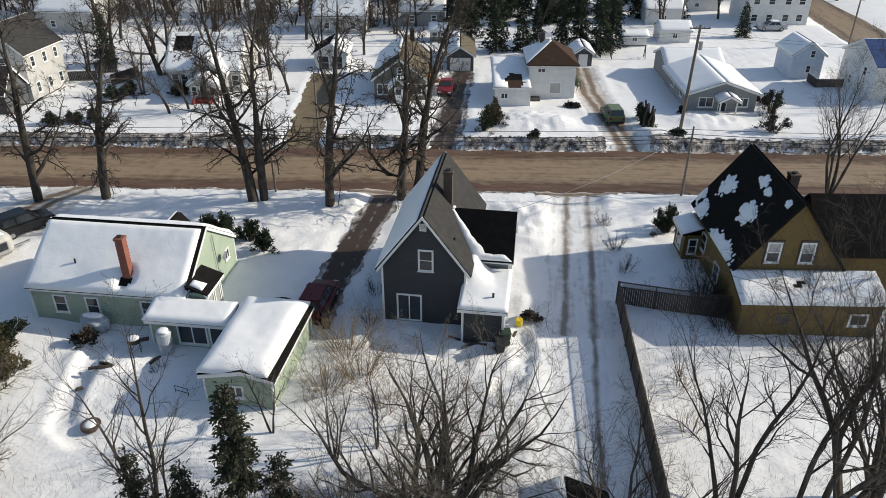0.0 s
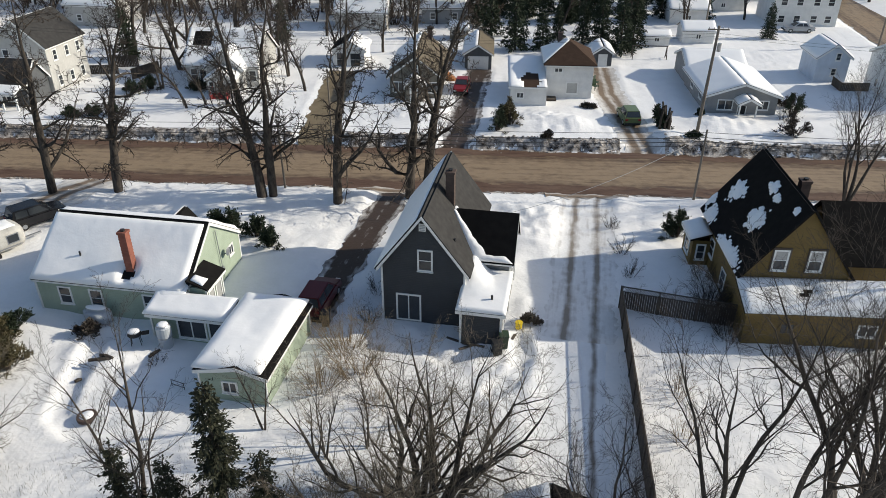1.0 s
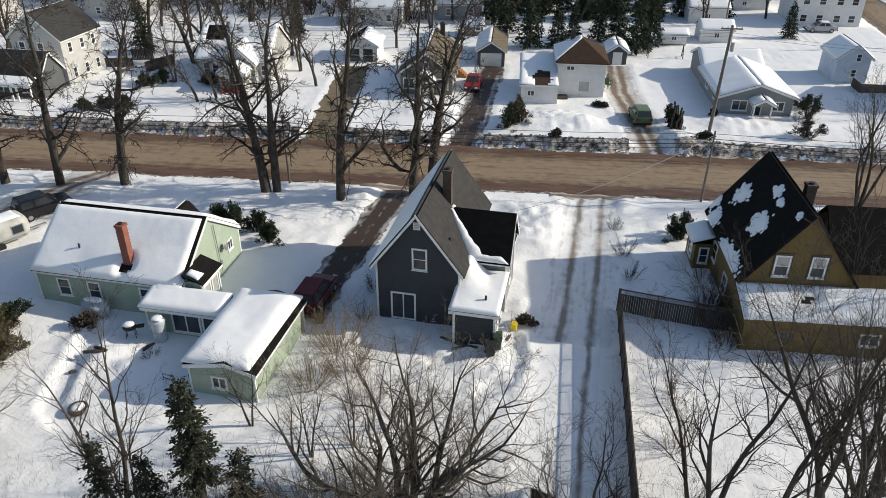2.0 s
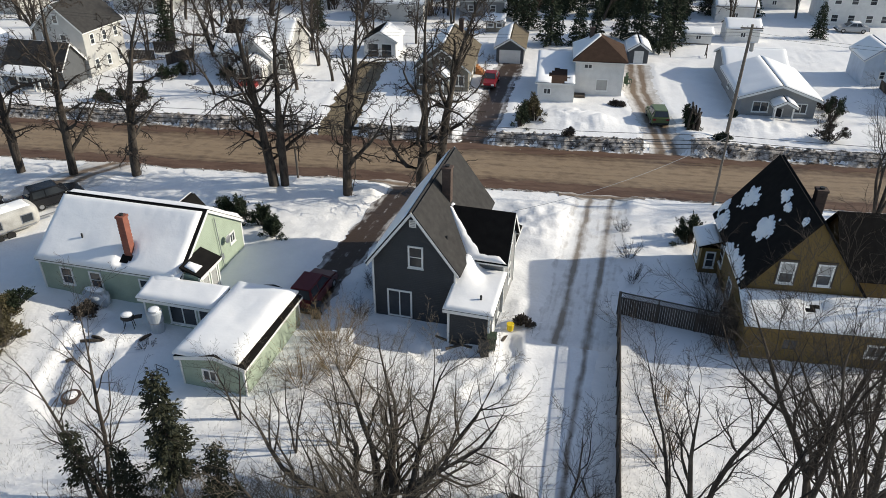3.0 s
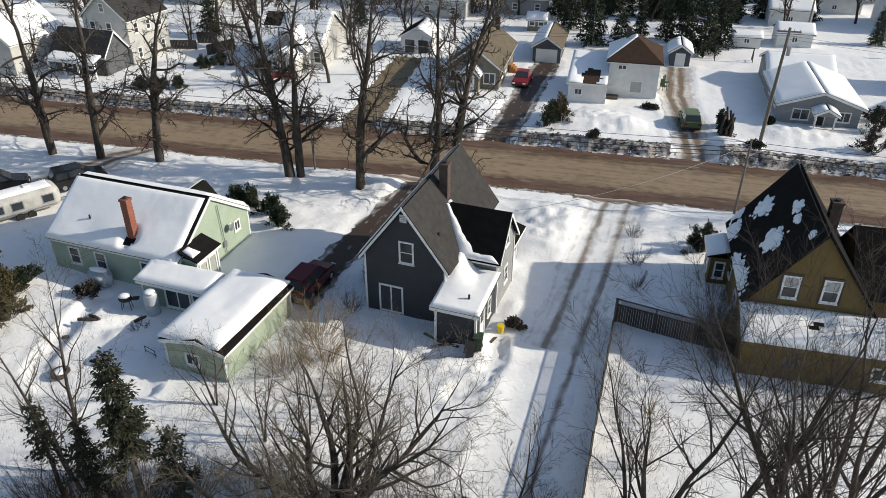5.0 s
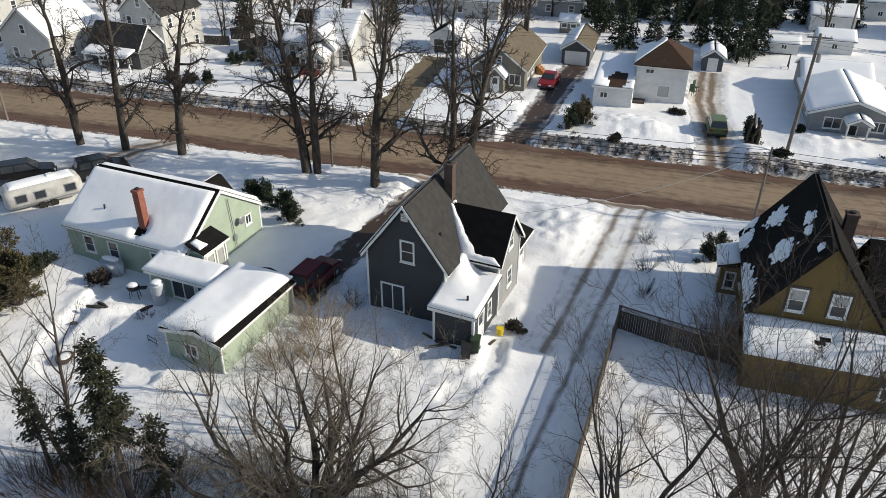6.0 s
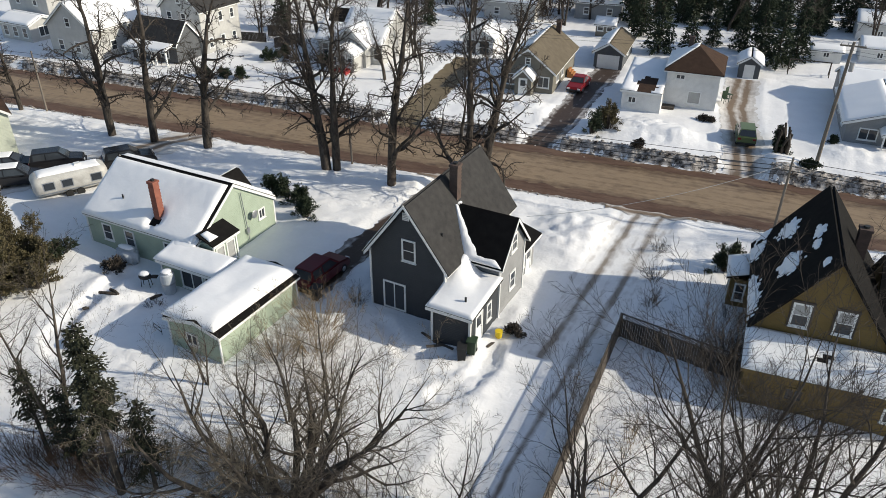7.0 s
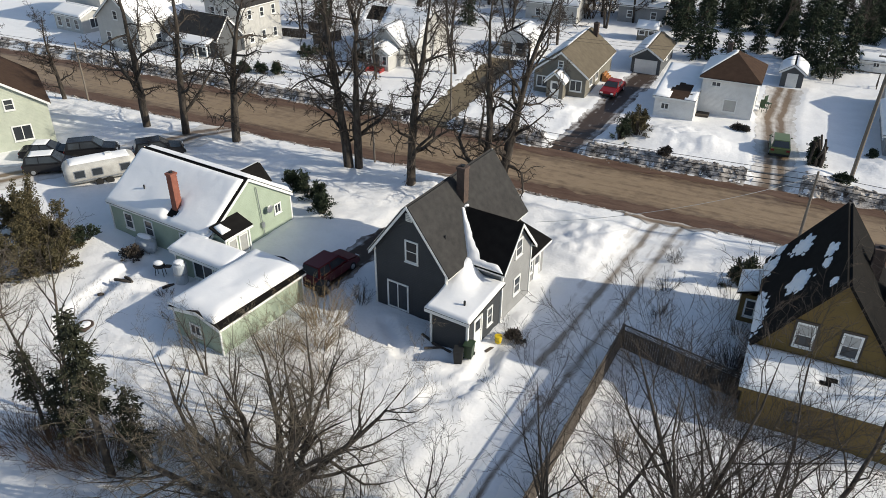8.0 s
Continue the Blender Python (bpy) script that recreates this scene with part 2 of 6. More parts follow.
def snow_sheet(quad, depth, seed=0.0, edge=0.25, bare=None, cells=0.28, lift=0.02):
    """Snow lying on a sloping quad (eave a, eave b, ridge b, ridge a): full inside, rounded off at its rim. bare(u, v) gives 0..1 of cover."""
    a, b, c, d = (Vector(p) for p in quad)
    up = (b - a).cross(d - a).normalized()
    if up.z < 0:
        up = -up
    lu, lv = ((b - a).length + (c - d).length) / 2, ((d - a).length + (c - b).length) / 2
    nu, nv = max(4, int(lu / cells)), max(4, int(lv / cells))
    own, top, low, height = bmesh.new(), {}, {}, {}
    for i in range(nu + 1):
        for j in range(nv + 1):
            u, v = i / nu, j / nv
            p = (a.lerp(b, u)).lerp(d.lerp(c, u), v)
            rim = min(u * lu, (1 - u) * lu, v * lv, (1 - v) * lv)
            q = p * 0.8 + Vector((seed, seed, 0))
            h = depth * (0.25 + 0.75 * math.sqrt(min(1, rim / edge))) * (1 + 0.22 * noise.noise(q * 0.6) + 0.07 * noise.noise(q * 2.4))
            if bare:
                h *= bare(u, v, p)
            height[i, j] = h
            low[i, j], top[i, j] = p + up * lift, p + up * (lift + h)
    tv, lo = {}, {}
    full = lambda i, j: max(height[i, j], height[i + 1, j], height[i, j + 1], height[i + 1, j + 1]) > 0.012 if 0 <= i < nu and 0 <= j < nv else False
    def vert(store, src, k):
        if k not in store:
            store[k] = own.verts.new(src[k])
        return store[k]
    for i in range(nu):
        for j in range(nv):
            if not full(i, j):
                continue
            ring = [(i, j), (i + 1, j), (i + 1, j + 1), (i, j + 1)]
            own.faces.new([vert(tv, top, k) for k in ring])
            for (k, l), (di, dj) in zip(zip(ring, ring[1:] + ring[:1]), ((0, -1), (1, 0), (0, 1), (-1, 0))):
                if not full(i + di, j + dj):
                    own.faces.new((vert(tv, top, l), vert(tv, top, k), vert(lo, low, k), vert(lo, low, l)))
    bmesh.ops.recalc_face_normals(own, faces=own.faces[:])
    return own


# ---- parts of houses ----
def window(parent, p, axis, w, h, glass=None, sash="double", name="window", trim=None, sill=True, lower=None):
    """p: the middle of the opening on the outer wall face. axis: outward way, as '+x', '-y' ..."""
    sign, ax = (1 if axis[0] == "+" else -1), axis[1]
    def put(bm, u0, v0, u1, v1, d0, d1):
        n0, n1 = sorted((d0 * sign, d1 * sign))
        if ax == "x":
            return box(p[0] + n0, p[1] + u0, p[2] + v0, p[0] + n1, p[1] + u1, p[2] + v1, bm)
        return box(p[0] + u0, p[1] + n0, p[2] + v0, p[0] + u1, p[1] + n1, p[2] + v1, bm)
    t, W, H = 0.11, w / 2, h / 2
    bm = bmesh.new()
    for u0, v0, u1, v1 in ((-W, -H, -W + t, H), (W - t, -H, W, H), (-W + t, H - t, W - t, H), (-W + t, -H, W - t, -H + t)):
        put(bm, u0, v0, u1, v1, -0.03, 0.055)
    ob = part(name, bm, trim or TRIM, parent)
    gl = glass or GLASS
    if sash == "double":
        part("pane", put(None, -W + t, 0.025, W - t, H - t, -0.03, 0.022), gl, ob)
        part("pane", put(None, -W + t, -H + t, W - t, -0.025, -0.03, 0.012), lower or gl, ob)
        part("meeting_rail", put(None, -W + t, -0.025, W - t, 0.025, -0.02, 0.04), trim or TRIM, ob)
    elif sash == "pair":
        part("pane", put(None, -W + t, -H + t, -0.035, H - t, -0.03, 0.015), gl, ob)
        part("pane", put(None, 0.035, -H + t, W - t, H - t, -0.03, 0.015), gl, ob)
        part("mullion", put(None, -0.035, -H + t, 0.035, H - t, -0.02, 0.05), trim or TRIM, ob)
    else:
        part("pane", put(None, -W + t, -H + t, W - t, H - t, -0.03, 0.015), gl, ob)
    if sill:
        part("sill", put(None, -W - 0.04, -H - 0.05, W + 0.04, -H - 0.002, -0.03, 0.10), trim or TRIM, ob)
    return ob


def door(parent, p, axis, w, h, mat, glazed=True, name="door"):
    """p: the foot of the door's middle on the outer wall face."""
    ob = window(parent, (p[0], p[1], p[2] + h / 2), axis, w, h, glass=mat, sash="single", name=name, sill=False)
    sign, ax = (1 if axis[0] == "+" else -1), axis[1]
    k = 0.05 * sign
    bm = bmesh.new()
    if ax == "x":
        blob((p[0] + k, p[1] + w * 0.3, p[2] + 1.0), (0.04, 0.04, 0.04), bm, 0, 0, 1)
    else:
        blob((p[0] + w * 0.3, p[1] + k, p[2] + 1.0), (0.04, 0.04, 0.04), bm, 0, 0, 1)
    part("handle", bm, METAL, ob)
    if glazed:
        u = w * 0.28
        z0, z1 = p[2] + h * 0.55, p[2] + h * 0.88
        e0, e1 = sorted((0.01 * sign, 0.03 * sign))
        bm = box(p[0] + e0, p[1] - u, z0, p[0] + e1, p[1] + u, z1) if ax == "x" else box(p[0] - u, p[1] + e0, z0, p[0] + u, p[1] + e1, z1)
        part("pane", bm, GLASS, ob)
    return ob


def gable_block(parent, x0, x1, y0, y1, eave, ridge, along, wall, roof, over=0.3, thick=0.14, at=None, skip="", verge=TRIM, base=-0.3, gable_over=0.25):
    """Four walls and two roof slopes; the ridge runs along x or y at at. Returns the two roof quads (eave a, eave b, ridge b, ridge a)."""
    t = 0.16
    if along == "y":
        mid = (x0 + x1) / 2 if at is None else at
        f = lambda a, b, z: (a, b, z)
        a0, a1, b0, b1 = x0, x1, y0, y1
    else:
        mid = (y0 + y1) / 2 if at is None else at
        f = lambda a, b, z: (b, a, z)
        a0, a1, b0, b1 = y0, y1, x0, x1
    for b, way in ((b0, t), (b1 - t, t)):
        part("wall", extrude([f(a0, b, base), f(a1, b, base), f(a1, b, eave), f(mid, b, ridge), f(a0, b, eave)], Vector(f(0, way, 0))), wall, parent)
    for a in (a0, a1 - t):
        top = eave - 0.02
        lo, hi = f(a, b0 + t, base), f(a + t, b1 - t, top)
        part("wall", box(min(lo[0], hi[0]), min(lo[1], hi[1]), base, max(lo[0], hi[0]), max(lo[1], hi[1]), top), wall, parent)
    quads = []
    for a in (a0, a1):
        s = (ridge - eave) / abs(mid - a)
        e = a + math.copysign(over, a - mid)
        ze = eave - s * over
        quad = [Vector(f(e, b0 - gable_over, ze)), Vector(f(e, b1 + gable_over, ze)), Vector(f(mid, b1 + gable_over, ridge)), Vector(f(mid, b0 - gable_over, ridge))]
        n = (quad[1] - quad[0]).cross(quad[3] - quad[0]).normalized()
        n = -n if n.z < 0 else n
        quad = [q + n * 0.01 for q in quad]
        ob = part("roof", extrude(quad, n * thick), roof, parent)
        if verge:
            for b in (b0 - gable_over - 0.03, b1 + gable_over):
                lo, hi = Vector(f(e, b, ze - 0.10)), Vector(f(mid, b, ridge - 0.10))
                part("barge_board", extrude([lo, hi, hi + Vector((0, 0, 0.24)), lo + Vector((0, 0, 0.24))], Vector(f(0, 0.03, 0))), verge, ob)
            lo = Vector(f(e, b0 - gable_over, ze - 0.08))
            hi = Vector(f(e, b1 + gable_over, ze - 0.08))
            part("fascia", extrude([lo, hi, hi + Vector((0, 0, 0.16)), lo + Vector((0, 0, 0.16))], Vector(f(math.copysign(0.03, a - mid), 0, 0))), verge, ob)
        quads.append([q + n * thick for q in quad])
    return quads


def lean_roof(parent, corners, roof, thick=0.12, verge=TRIM):
    """A single-slope roof on four corners (eave a, eave b, high b, high a)."""
    q = [Vector(c) for c in corners]
    n = (q[1] - q[0]).cross(q[3] - q[0]).normalized()
    n = -n if n.z < 0 else n
    ob = part("roof", extrude(q, n * thick), roof, parent)
    if verge:
        out = (q[0] - q[3])
        out.z = 0
        part("fascia", extrude([q[0] + Vector((0, 0, -0.10)), q[1] + Vector((0, 0, -0.10)), q[1] + Vector((0, 0, 0.10)), q[0] + Vector((0, 0, 0.10))], out.normalized() * 0.03), verge, ob)
    return [c + n * thick for c in q]


def box_walls(parent, x0, x1, y0, y1, z0, z1, wall, back=None):
    """Four thin walls; z1 is their height at y0, back at y1."""
    back = z1 if back is None else back
    t = 0.14
    part("wall", box(x0, y0, z0, x1, y0 + t, z1), wall, parent)
    part("wall", box(x0, y1 - t, z0, x1, y1, back), wall, parent)
    for x in (x0, x1 - t):
        part("wall", extrude([(x, y0 + t, z0), (x, y1 - t, z0), (x, y1 - t, back), (x, y0 + t, z1)], (t, 0, 0)), wall, parent)


def chimney(parent, x, y, z0, z1, w, mat, d=None):
    d = d or w
    ob = part("chimney", box(x - w / 2, y - d / 2, z0, x + w / 2, y + d / 2, z1 - 0.16), mat, parent)
    part("cap", box(x - w / 2 - 0.05, y - d / 2 - 0.05, z1 - 0.16, x + w / 2 + 0.05, y + d / 2 + 0.05, z1), mat, ob)
    part("flue", tube([((x, y, z1), w * 0.28), ((x, y, z1 + 0.12), w * 0.28)], 8), DARK, ob)
    c = 0
    for k in range(int((z1 - 0.2 - z0) / 0.24)):
        z = z0 + 0.12 + k * 0.24
        bm = bmesh.new()
        for s in (-1, 1):
            box(x - w / 2 - 0.012, y + s * d / 2 - 0.012, z, x + w / 2 + 0.012, y + s * d / 2 + 0.012, z + 0.105, bm)
            box(x + s * w / 2 - 0.012, y - d / 2, z, x + s * w / 2 + 0.012, y + d / 2, z + 0.105, bm)
        part("brick_course", bm, mat, ob)
    return ob


# ---- ground ----
def near_line(x, y, line):
    best = 1e9
    for (ax, ay), (bx, by) in zip(line, line[1:]):
        dx, dy = bx - ax, by - ay
        k = min(max(((x - ax) * dx + (y - ay) * dy) / (dx * dx + dy * dy), 0), 1)
        best = min(best, math.hypot(x - ax - k * dx, y - ay - k * dy))
    return best


DRIVES = {
    "grey_house": ([(6.6, 20.0), (7.4, 30.0), (8.5, 38.5), (9.8, 48.0), (10.9, 57.0), (11.4, 61.0)], 2.1),
    "green_house": ([(-8.9, 39.5), (-8.2, 44.0), (-6.8, 52.0), (-5.0, 61.0)], 1.6),
    "brown_house": ([(-0.9, 69.5), (-0.2, 76.0), (0.6, 90.0), (1.2, 97.0)], 1.6),
    "far_lane": ([(-15.0, 69.5), (-15.8, 80.0), (-16.4, 95.0)], 1.9),
    "white_house": ([(17.9, 69.5), (17.6, 78.0), (16.6, 88.0), (17.0, 99.0)], 1.8),
}
PATHS = [([(-21.5, 37.0), (-21.3, 32.5), (-20.7, 29.8), (-19.2, 28.7), (-16.0, 29.0), (-13.4, 29.6)], 0.55),
         ([(4.7, 38.6), (5.0, 36.8), (4.4, 34.6), (3.2, 33.4)], 0.5), ([(3.0, 37.0), (0.0, 36.0), (-2.5, 38.5)], 0.35)]
MOUNDS = [(6.3, 55.0, 2.6, 0.7), (5.8, 51.5, 2.0, 0.4), (8.8, 77.5, 2.8, 0.75), (11.8, 76.8, 2.0, 0.6), (6.0, 77.0, 2.0, 0.45), (-19.9, 34.6, 0.9, 0.32),
          (-18.0, 33.6, 0.6, 0.25), (21.0, 73.0, 2.0, 0.9), (-3.6, 79.5, 2.0, 0.6), (-6.5, 79.0, 2.4, 0.5), (26.5, 78.5, 2.0, 0.5), (-12.0, 47.0, 2.8, 0.35), (-23.5, 38.9, 1.7, -0.26), (-20.4, 38.2, 1.5, -0.22), (-15.0, 36.0, 1.6, -0.12), (-21.0, 36.2, 0.6, 0.22), (-22.6, 35.6, 0.5, 0.2), (-18.9, 34.9, 0.5, 0.28), (2.2, 35.6, 0.7, 0.2), (4.2, 35.0, 0.7, 0.22), (6.2, 33.6, 0.8, 0.2),
          (-8.6, 57.4, 1.8, 0.5), (13.2, 58.6, 1.3, 0.4), (5.2, 42.2, 0.8, 0.25), (30.0, 78.0, 3.0, 0.4)]


def ground_z(x, y):
    q = Vector((x, y, 0))
    z = 0.27 + 0.14 * noise.noise(q * 0.11) + 0.06 * noise.noise(q * 0.45) + 0.045 * noise.noise(q * 1.3) + 0.02 * noise.noise(q * 3.0)
    for mx, my, r, h in MOUNDS:
        d = (x - mx) ** 2 + (y - my) ** 2
        if d < 9 * r * r:
            z += h * math.exp(-d / (r * r)) * (1 + 0.35 * noise.noise(q * 1.3))
    rough = max(smooth_step(0.05, 0.45, noise.noise(q * 0.16 + Vector((7, 3, 0)))), math.exp(-((x - 3.5) / 5) ** 2 - ((y - 34.5) / 3) ** 2), math.exp(-((x + 20) / 4) ** 2 - ((y - 35) / 3.5) ** 2))
    z += rough * (0.09 * noise.noise(q * 1.9) + 0.06 * noise.noise(q * 3.7))
    z += 0.16 * math.exp(-((x + 19.6) / 2.6) ** 2 - ((y - 35.4) / 2.0) ** 2) * (noise.noise(q * 1.7) + 0.7 * noise.noise(q * 3.1))
    z += 0.13 * math.exp(-((x - 4.5) / 3.0) ** 2 - ((y - 33.5) / 3.5) ** 2) * (noise.noise(q * 1.9) + 0.7 * noise.noise(q * 3.3))
    z += 0.17 * smooth_step(49.5, 52.0, y) * (1 - smooth_step(58.0, 59.5, y)) * (noise.noise(q * 0.42) + 0.5 * noise.noise(q * 1.1))
    drift = 1 + 0.5 * noise.noise(q * 0.9) + 0.35 * noise.noise(q * 2.7)
    z += 0.13 * math.exp(-((y - 59.3) / 0.7) ** 2) * drift + 0.62 * math.exp(-((y - 71.0) / 0.9) ** 2) * drift
    if 20 < y < 100 and abs(x) < 24:
        for name, (line, half) in DRIVES.items():
            d = near_line(x, y, line)
            if d < half + 1.6:
                z += 0.05 * math.exp(-((d - half - 0.6) / 0.5) ** 2) * drift
                z = 0.16 + (z - 0.16) * smooth_step(half - 0.9, half + 0.8, d)
        for line, half in PATHS:
            d = near_line(x, y, line)
            if d < half + 1.0:
                z += 0.07 * math.exp(-((d - half - 0.35) / 0.25) ** 2) * drift - 0.24 * (1 - smooth_step(half - 0.1, half + 0.25, d))
    elif y < 30 and abs(x + 18) < 9:
        for line, half in PATHS:
            d = near_line(x, y, line)
            if d < half + 1.0:
                z += 0.07 * math.exp(-((d - half - 0.35) / 0.25) ** 2) * drift - 0.24 * (1 - smooth_step(half - 0.1, half + 0.25, d))
    z *= 1 - 0.5 * smooth_step(57.5, 59.8, y) * (1 - smooth_step(64, 66, y))
    wave = y + 0.5 * noise.noise(Vector((x * 0.35, 3, 0))) + 0.3 * noise.noise(Vector((x * 1.3, 9, 0)))
    road = smooth_step(59.8, 60.5, wave) * (1 - smooth_step(69.9, 70.5, wave))
    z = z * (1 - road) - 0.06 * road
    sx = 61.0 + (y - 75) * 0.065
    side = smooth_step(sx - 5.2, sx - 4.2, x) * (1 - smooth_step(sx + 4.2, sx + 5.2, x)) * smooth_step(70, 71, y)
    return z * (1 - side) - 0.06 * side


def spaced(lo, hi, step, far):
    out, v, s = [lo + step * i for i in range(int((hi - lo) / step) + 1)], hi, step
    while v < far[1]:
        s *= 1.22
        v += s
        out.append(v)
    v, s = lo, step
    while v > far[0]:
        s *= 1.22
        v -= s
        out.insert(0, v)
    return out


XS = spaced(-58, 60, 0.30, (-1500, 1500))
YS = [v for v in spaced(20, 62, 0.27, (-600, 62)) if v < 62] + [v for v in spaced(62, 104, 0.42, (62, 2000)) if v >= 62]
gv = [(x, y, ground_z(x, y)) for y in YS for x in XS]
nx = len(XS)
gf = [(j * nx + i, j * nx + i + 1, (j + 1) * nx + i + 1, (j + 1) * nx + i) for j in range(len(YS) - 1) for i in range(nx - 1)]
me = bpy.data.meshes.new("ground")
me.from_pydata(gv, [], gf)
me.materials.append(SNOW)
me.polygons.foreach_set("use_smooth", [True] * len(me.polygons))
tagged(new("ground", me), "snow-covered ground with drifts, trodden paths and banks", "ground", kind="structure")


def strip(name, line, half, mat, label, category, lift, wobble=0.3, step=0.5, across=6, seed=0.0, offset=0.0, level=None):
    """A ribbon along a line with ragged edges, lying on the ground."""
    pts = []
    for (ax, ay), (bx, by) in zip(line, line[1:]):
        n = max(1, int(math.hypot(bx - ax, by - ay) / step))
        pts += [(ax + (bx - ax) * k / n, ay + (by - ay) * k / n) for k in range(n)]
    pts.append(line[-1])
    bm, rows, marks, gone = bmesh.new(), [], {}, 0.0
    for i, (x, y) in enumerate(pts):
        (ax, ay), (bx, by) = pts[max(i - 1, 0)], pts[min(i + 1, len(pts) - 1)]
        d = math.hypot(bx - ax, by - ay)
        px, py = (by - ay) / d, -(bx - ax) / d
        row = []
        gone += math.hypot(x - pts[max(i - 1, 0)][0], y - pts[max(i - 1, 0)][1])
        for k in range(across + 1):
            w = (2 * k / across - 1) * half
            if k in (0, across):
                w += wobble * (noise.noise(Vector((x * 0.7, y * 0.7, seed + k))) + 0.6 * noise.noise(Vector((x * 2.3, y * 2.3, seed + k))))
            X, Y = x + px * (w + offset), y + py * (w + offset)
            row.append(bm.verts.new((X, Y, (ground_z(X, Y) if level is None else level) + lift)))
            marks[row[-1]] = (w, gone)
        rows.append(row)
    for a, b in zip(rows, rows[1:]):
        for k in range(across):
            bm.faces.new((a[k], b[k], b[k + 1], a[k + 1]))
    bmesh.ops.recalc_face_normals(bm, faces=bm.faces[:])
    if bm.faces[0].normal.z < 0:
        bmesh.ops.reverse_faces(bm, faces=bm.faces[:])
    layer = bm.loops.layers.uv.new("map")
    for f in bm.faces:
        for corner in f.loops:
            corner[layer].uv = marks[corner.vert]
    return single(name, bm, mat, label, category, kind="structure", smooth=True)


strip("road", [(-500, 65.1), (500, 65.1)], 4.35, ROAD, "brown gritty asphalt road stained with mud and salt", "road", 0.0, 0.12, 1.0, 8, level=0.01)
strip("road_shoulder", [(-300, 61.1), (300, 61.1)], 0.95, MUD, "strip of red mud and slush along the road", "road", 0.0, 0.55, 0.6, 4, 3.0, level=0.025)
strip("road_shoulder", [(-300, 69.4), (300, 69.4)], 0.95, MUD, "strip of red mud and slush along the road", "road", 0.0, 0.5, 0.6, 4, 7.0, level=0.027)
strip("side_street", [(60.7, 69.0), (66.0, 150.0), (85, 420)], 4.2, ROAD, "brown muddy side street between snow banks", "road", 0.0, 0.4, 1.0, 6, level=0.005)
for k, (a, b) in enumerate(((-120, -17.4), (-12.6, -3.0), (1.3, 15.6), (20.0, 54.0))):
    strip("snow_bank", [(a, 70.8), (b, 70.8)], 1.0, DIRTY_SNOW, "ploughed bank of dirty snow beside the road", "snow bank", 0.09, 0.5, 0.42, 12, 11.0 + k)
for k, (a, b) in enumerate(((-120, -33.5), (-30.5, -7.6), (-2.6, 8.6), (13.6, 120))):
    strip("snow_bank", [(a, 60.15), (b, 60.15)], 0.34, DIRTY_SNOW, "low dirty snow edge beside the road", "snow bank", 0.03, 0.35, 0.45, 6, 13.0 + k)
GAPS = ((-17.4, -12.6), (-3.0, 1.3), (15.6, 20.0), (-7.6, -2.6), (8.6, 13.6))

line, half = DRIVES["grey_house"]
strip("driveway", line[2:], 2.3, PACKED, "snow driveway packed by tyres with two grey ruts", "driveway", 0.012, 0.5, 0.3, 12, 1.0)
strip("wheel_rut", line[:3], 0.75, LANE_TRACK, "grey slushy wheel rut in the snow", "wheel rut", 0.014, 0.2, 0.3, 6, 5.0, 0.95)
line, half = DRIVES["green_house"]
strip("driveway", line, 1.35, THAWED, "wet thawed driveway with mud showing through the snow", "driveway", 0.03, 0.5, 0.3, 10, 2.0)
strip("mud_patch", [(-9.0, 60.2), (-1.0, 60.3)], 1.1, HALF_THAWED, "mud where the driveway meets the road", "mud", 0.05, 0.6, 0.4, 6, 4.0)
strip("mud_patch", [(7.6, 60.2), (14.8, 60.3)], 1.0, HALF_THAWED, "mud where the driveway meets the road", "mud", 0.05, 0.6, 0.4, 6, 6.0)
line, half = DRIVES["brown_house"]
strip("driveway", line, 1.7, THAWED, "thawed muddy driveway", "driveway", 0.03, 0.5, 0.3, 10, 8.0)
line, half = DRIVES["far_lane"]
strip("driveway", line, half * 0.95, GRAVEL, "bare gravel lane between the snowy yards", "driveway", 0.03, 0.4, 0.4, 8, 9.0)
line, half = DRIVES["white_house"]
strip("driveway", line, 1.9, HALF_THAWED, "half-thawed driveway", "driveway", 0.03, 0.5, 0.3, 10, 10.0)
strip("parking_slush", [(-43.0, 40.0), (-40.2, 45.8), (-36.5, 52.0), (-32.0, 60.5)], 2.6, HALF_THAWED, "brown slush where cars are parked", "slush", 0.03, 0.6, 0.4, 10, 15.0)


def rubble(y, spread, count, size, seed, label):
    """Lumps of ploughed snow along the road's edge."""
    rng = random.Random(seed)
    ball = bmesh.new()
    bmesh.ops.create_icosphere(ball, subdivisions=1, radius=1)
    pts, tris = [v.co.copy() for v in ball.verts], [[v.index for v in f.verts] for f in ball.faces]
    ball.free()
    vs, fs = [], []
    for k in range(count):
        x, yy = rng.uniform(-75, 75), y + rng.gauss(0, spread)
        if any(a < x < b for a, b in (GAPS[:3] if y > 65 else GAPS[3:])):
            continue
        r, n0 = size * rng.uniform(0.4, 1.3), len(vs)
        z = ground_z(x, yy) + (0.1 if y > 65 else 0.02)
        for p in pts:
            j = rng.uniform(0.7, 1.25)
            vs.append((x + p.x * r * j * 1.3, yy + p.y * r * j, z + p.z * r * j * 0.7))
        fs += [[n0 + i for i in f] for f in tris]
    me = bpy.data.meshes.new("snow_rubble")
    me.from_pydata(vs, [], fs)
    me.materials.append(DIRTY_SNOW)
    tagged(new("snow_rubble", me), label, "snow", kind="stuff")


rubble(70.75, 0.55, 3000, 0.10, 3, "lumps of dirty ploughed snow along the far verge")
rubble(60.1, 0.22, 600, 0.10, 4, "small lumps of ploughed snow along the near verge")


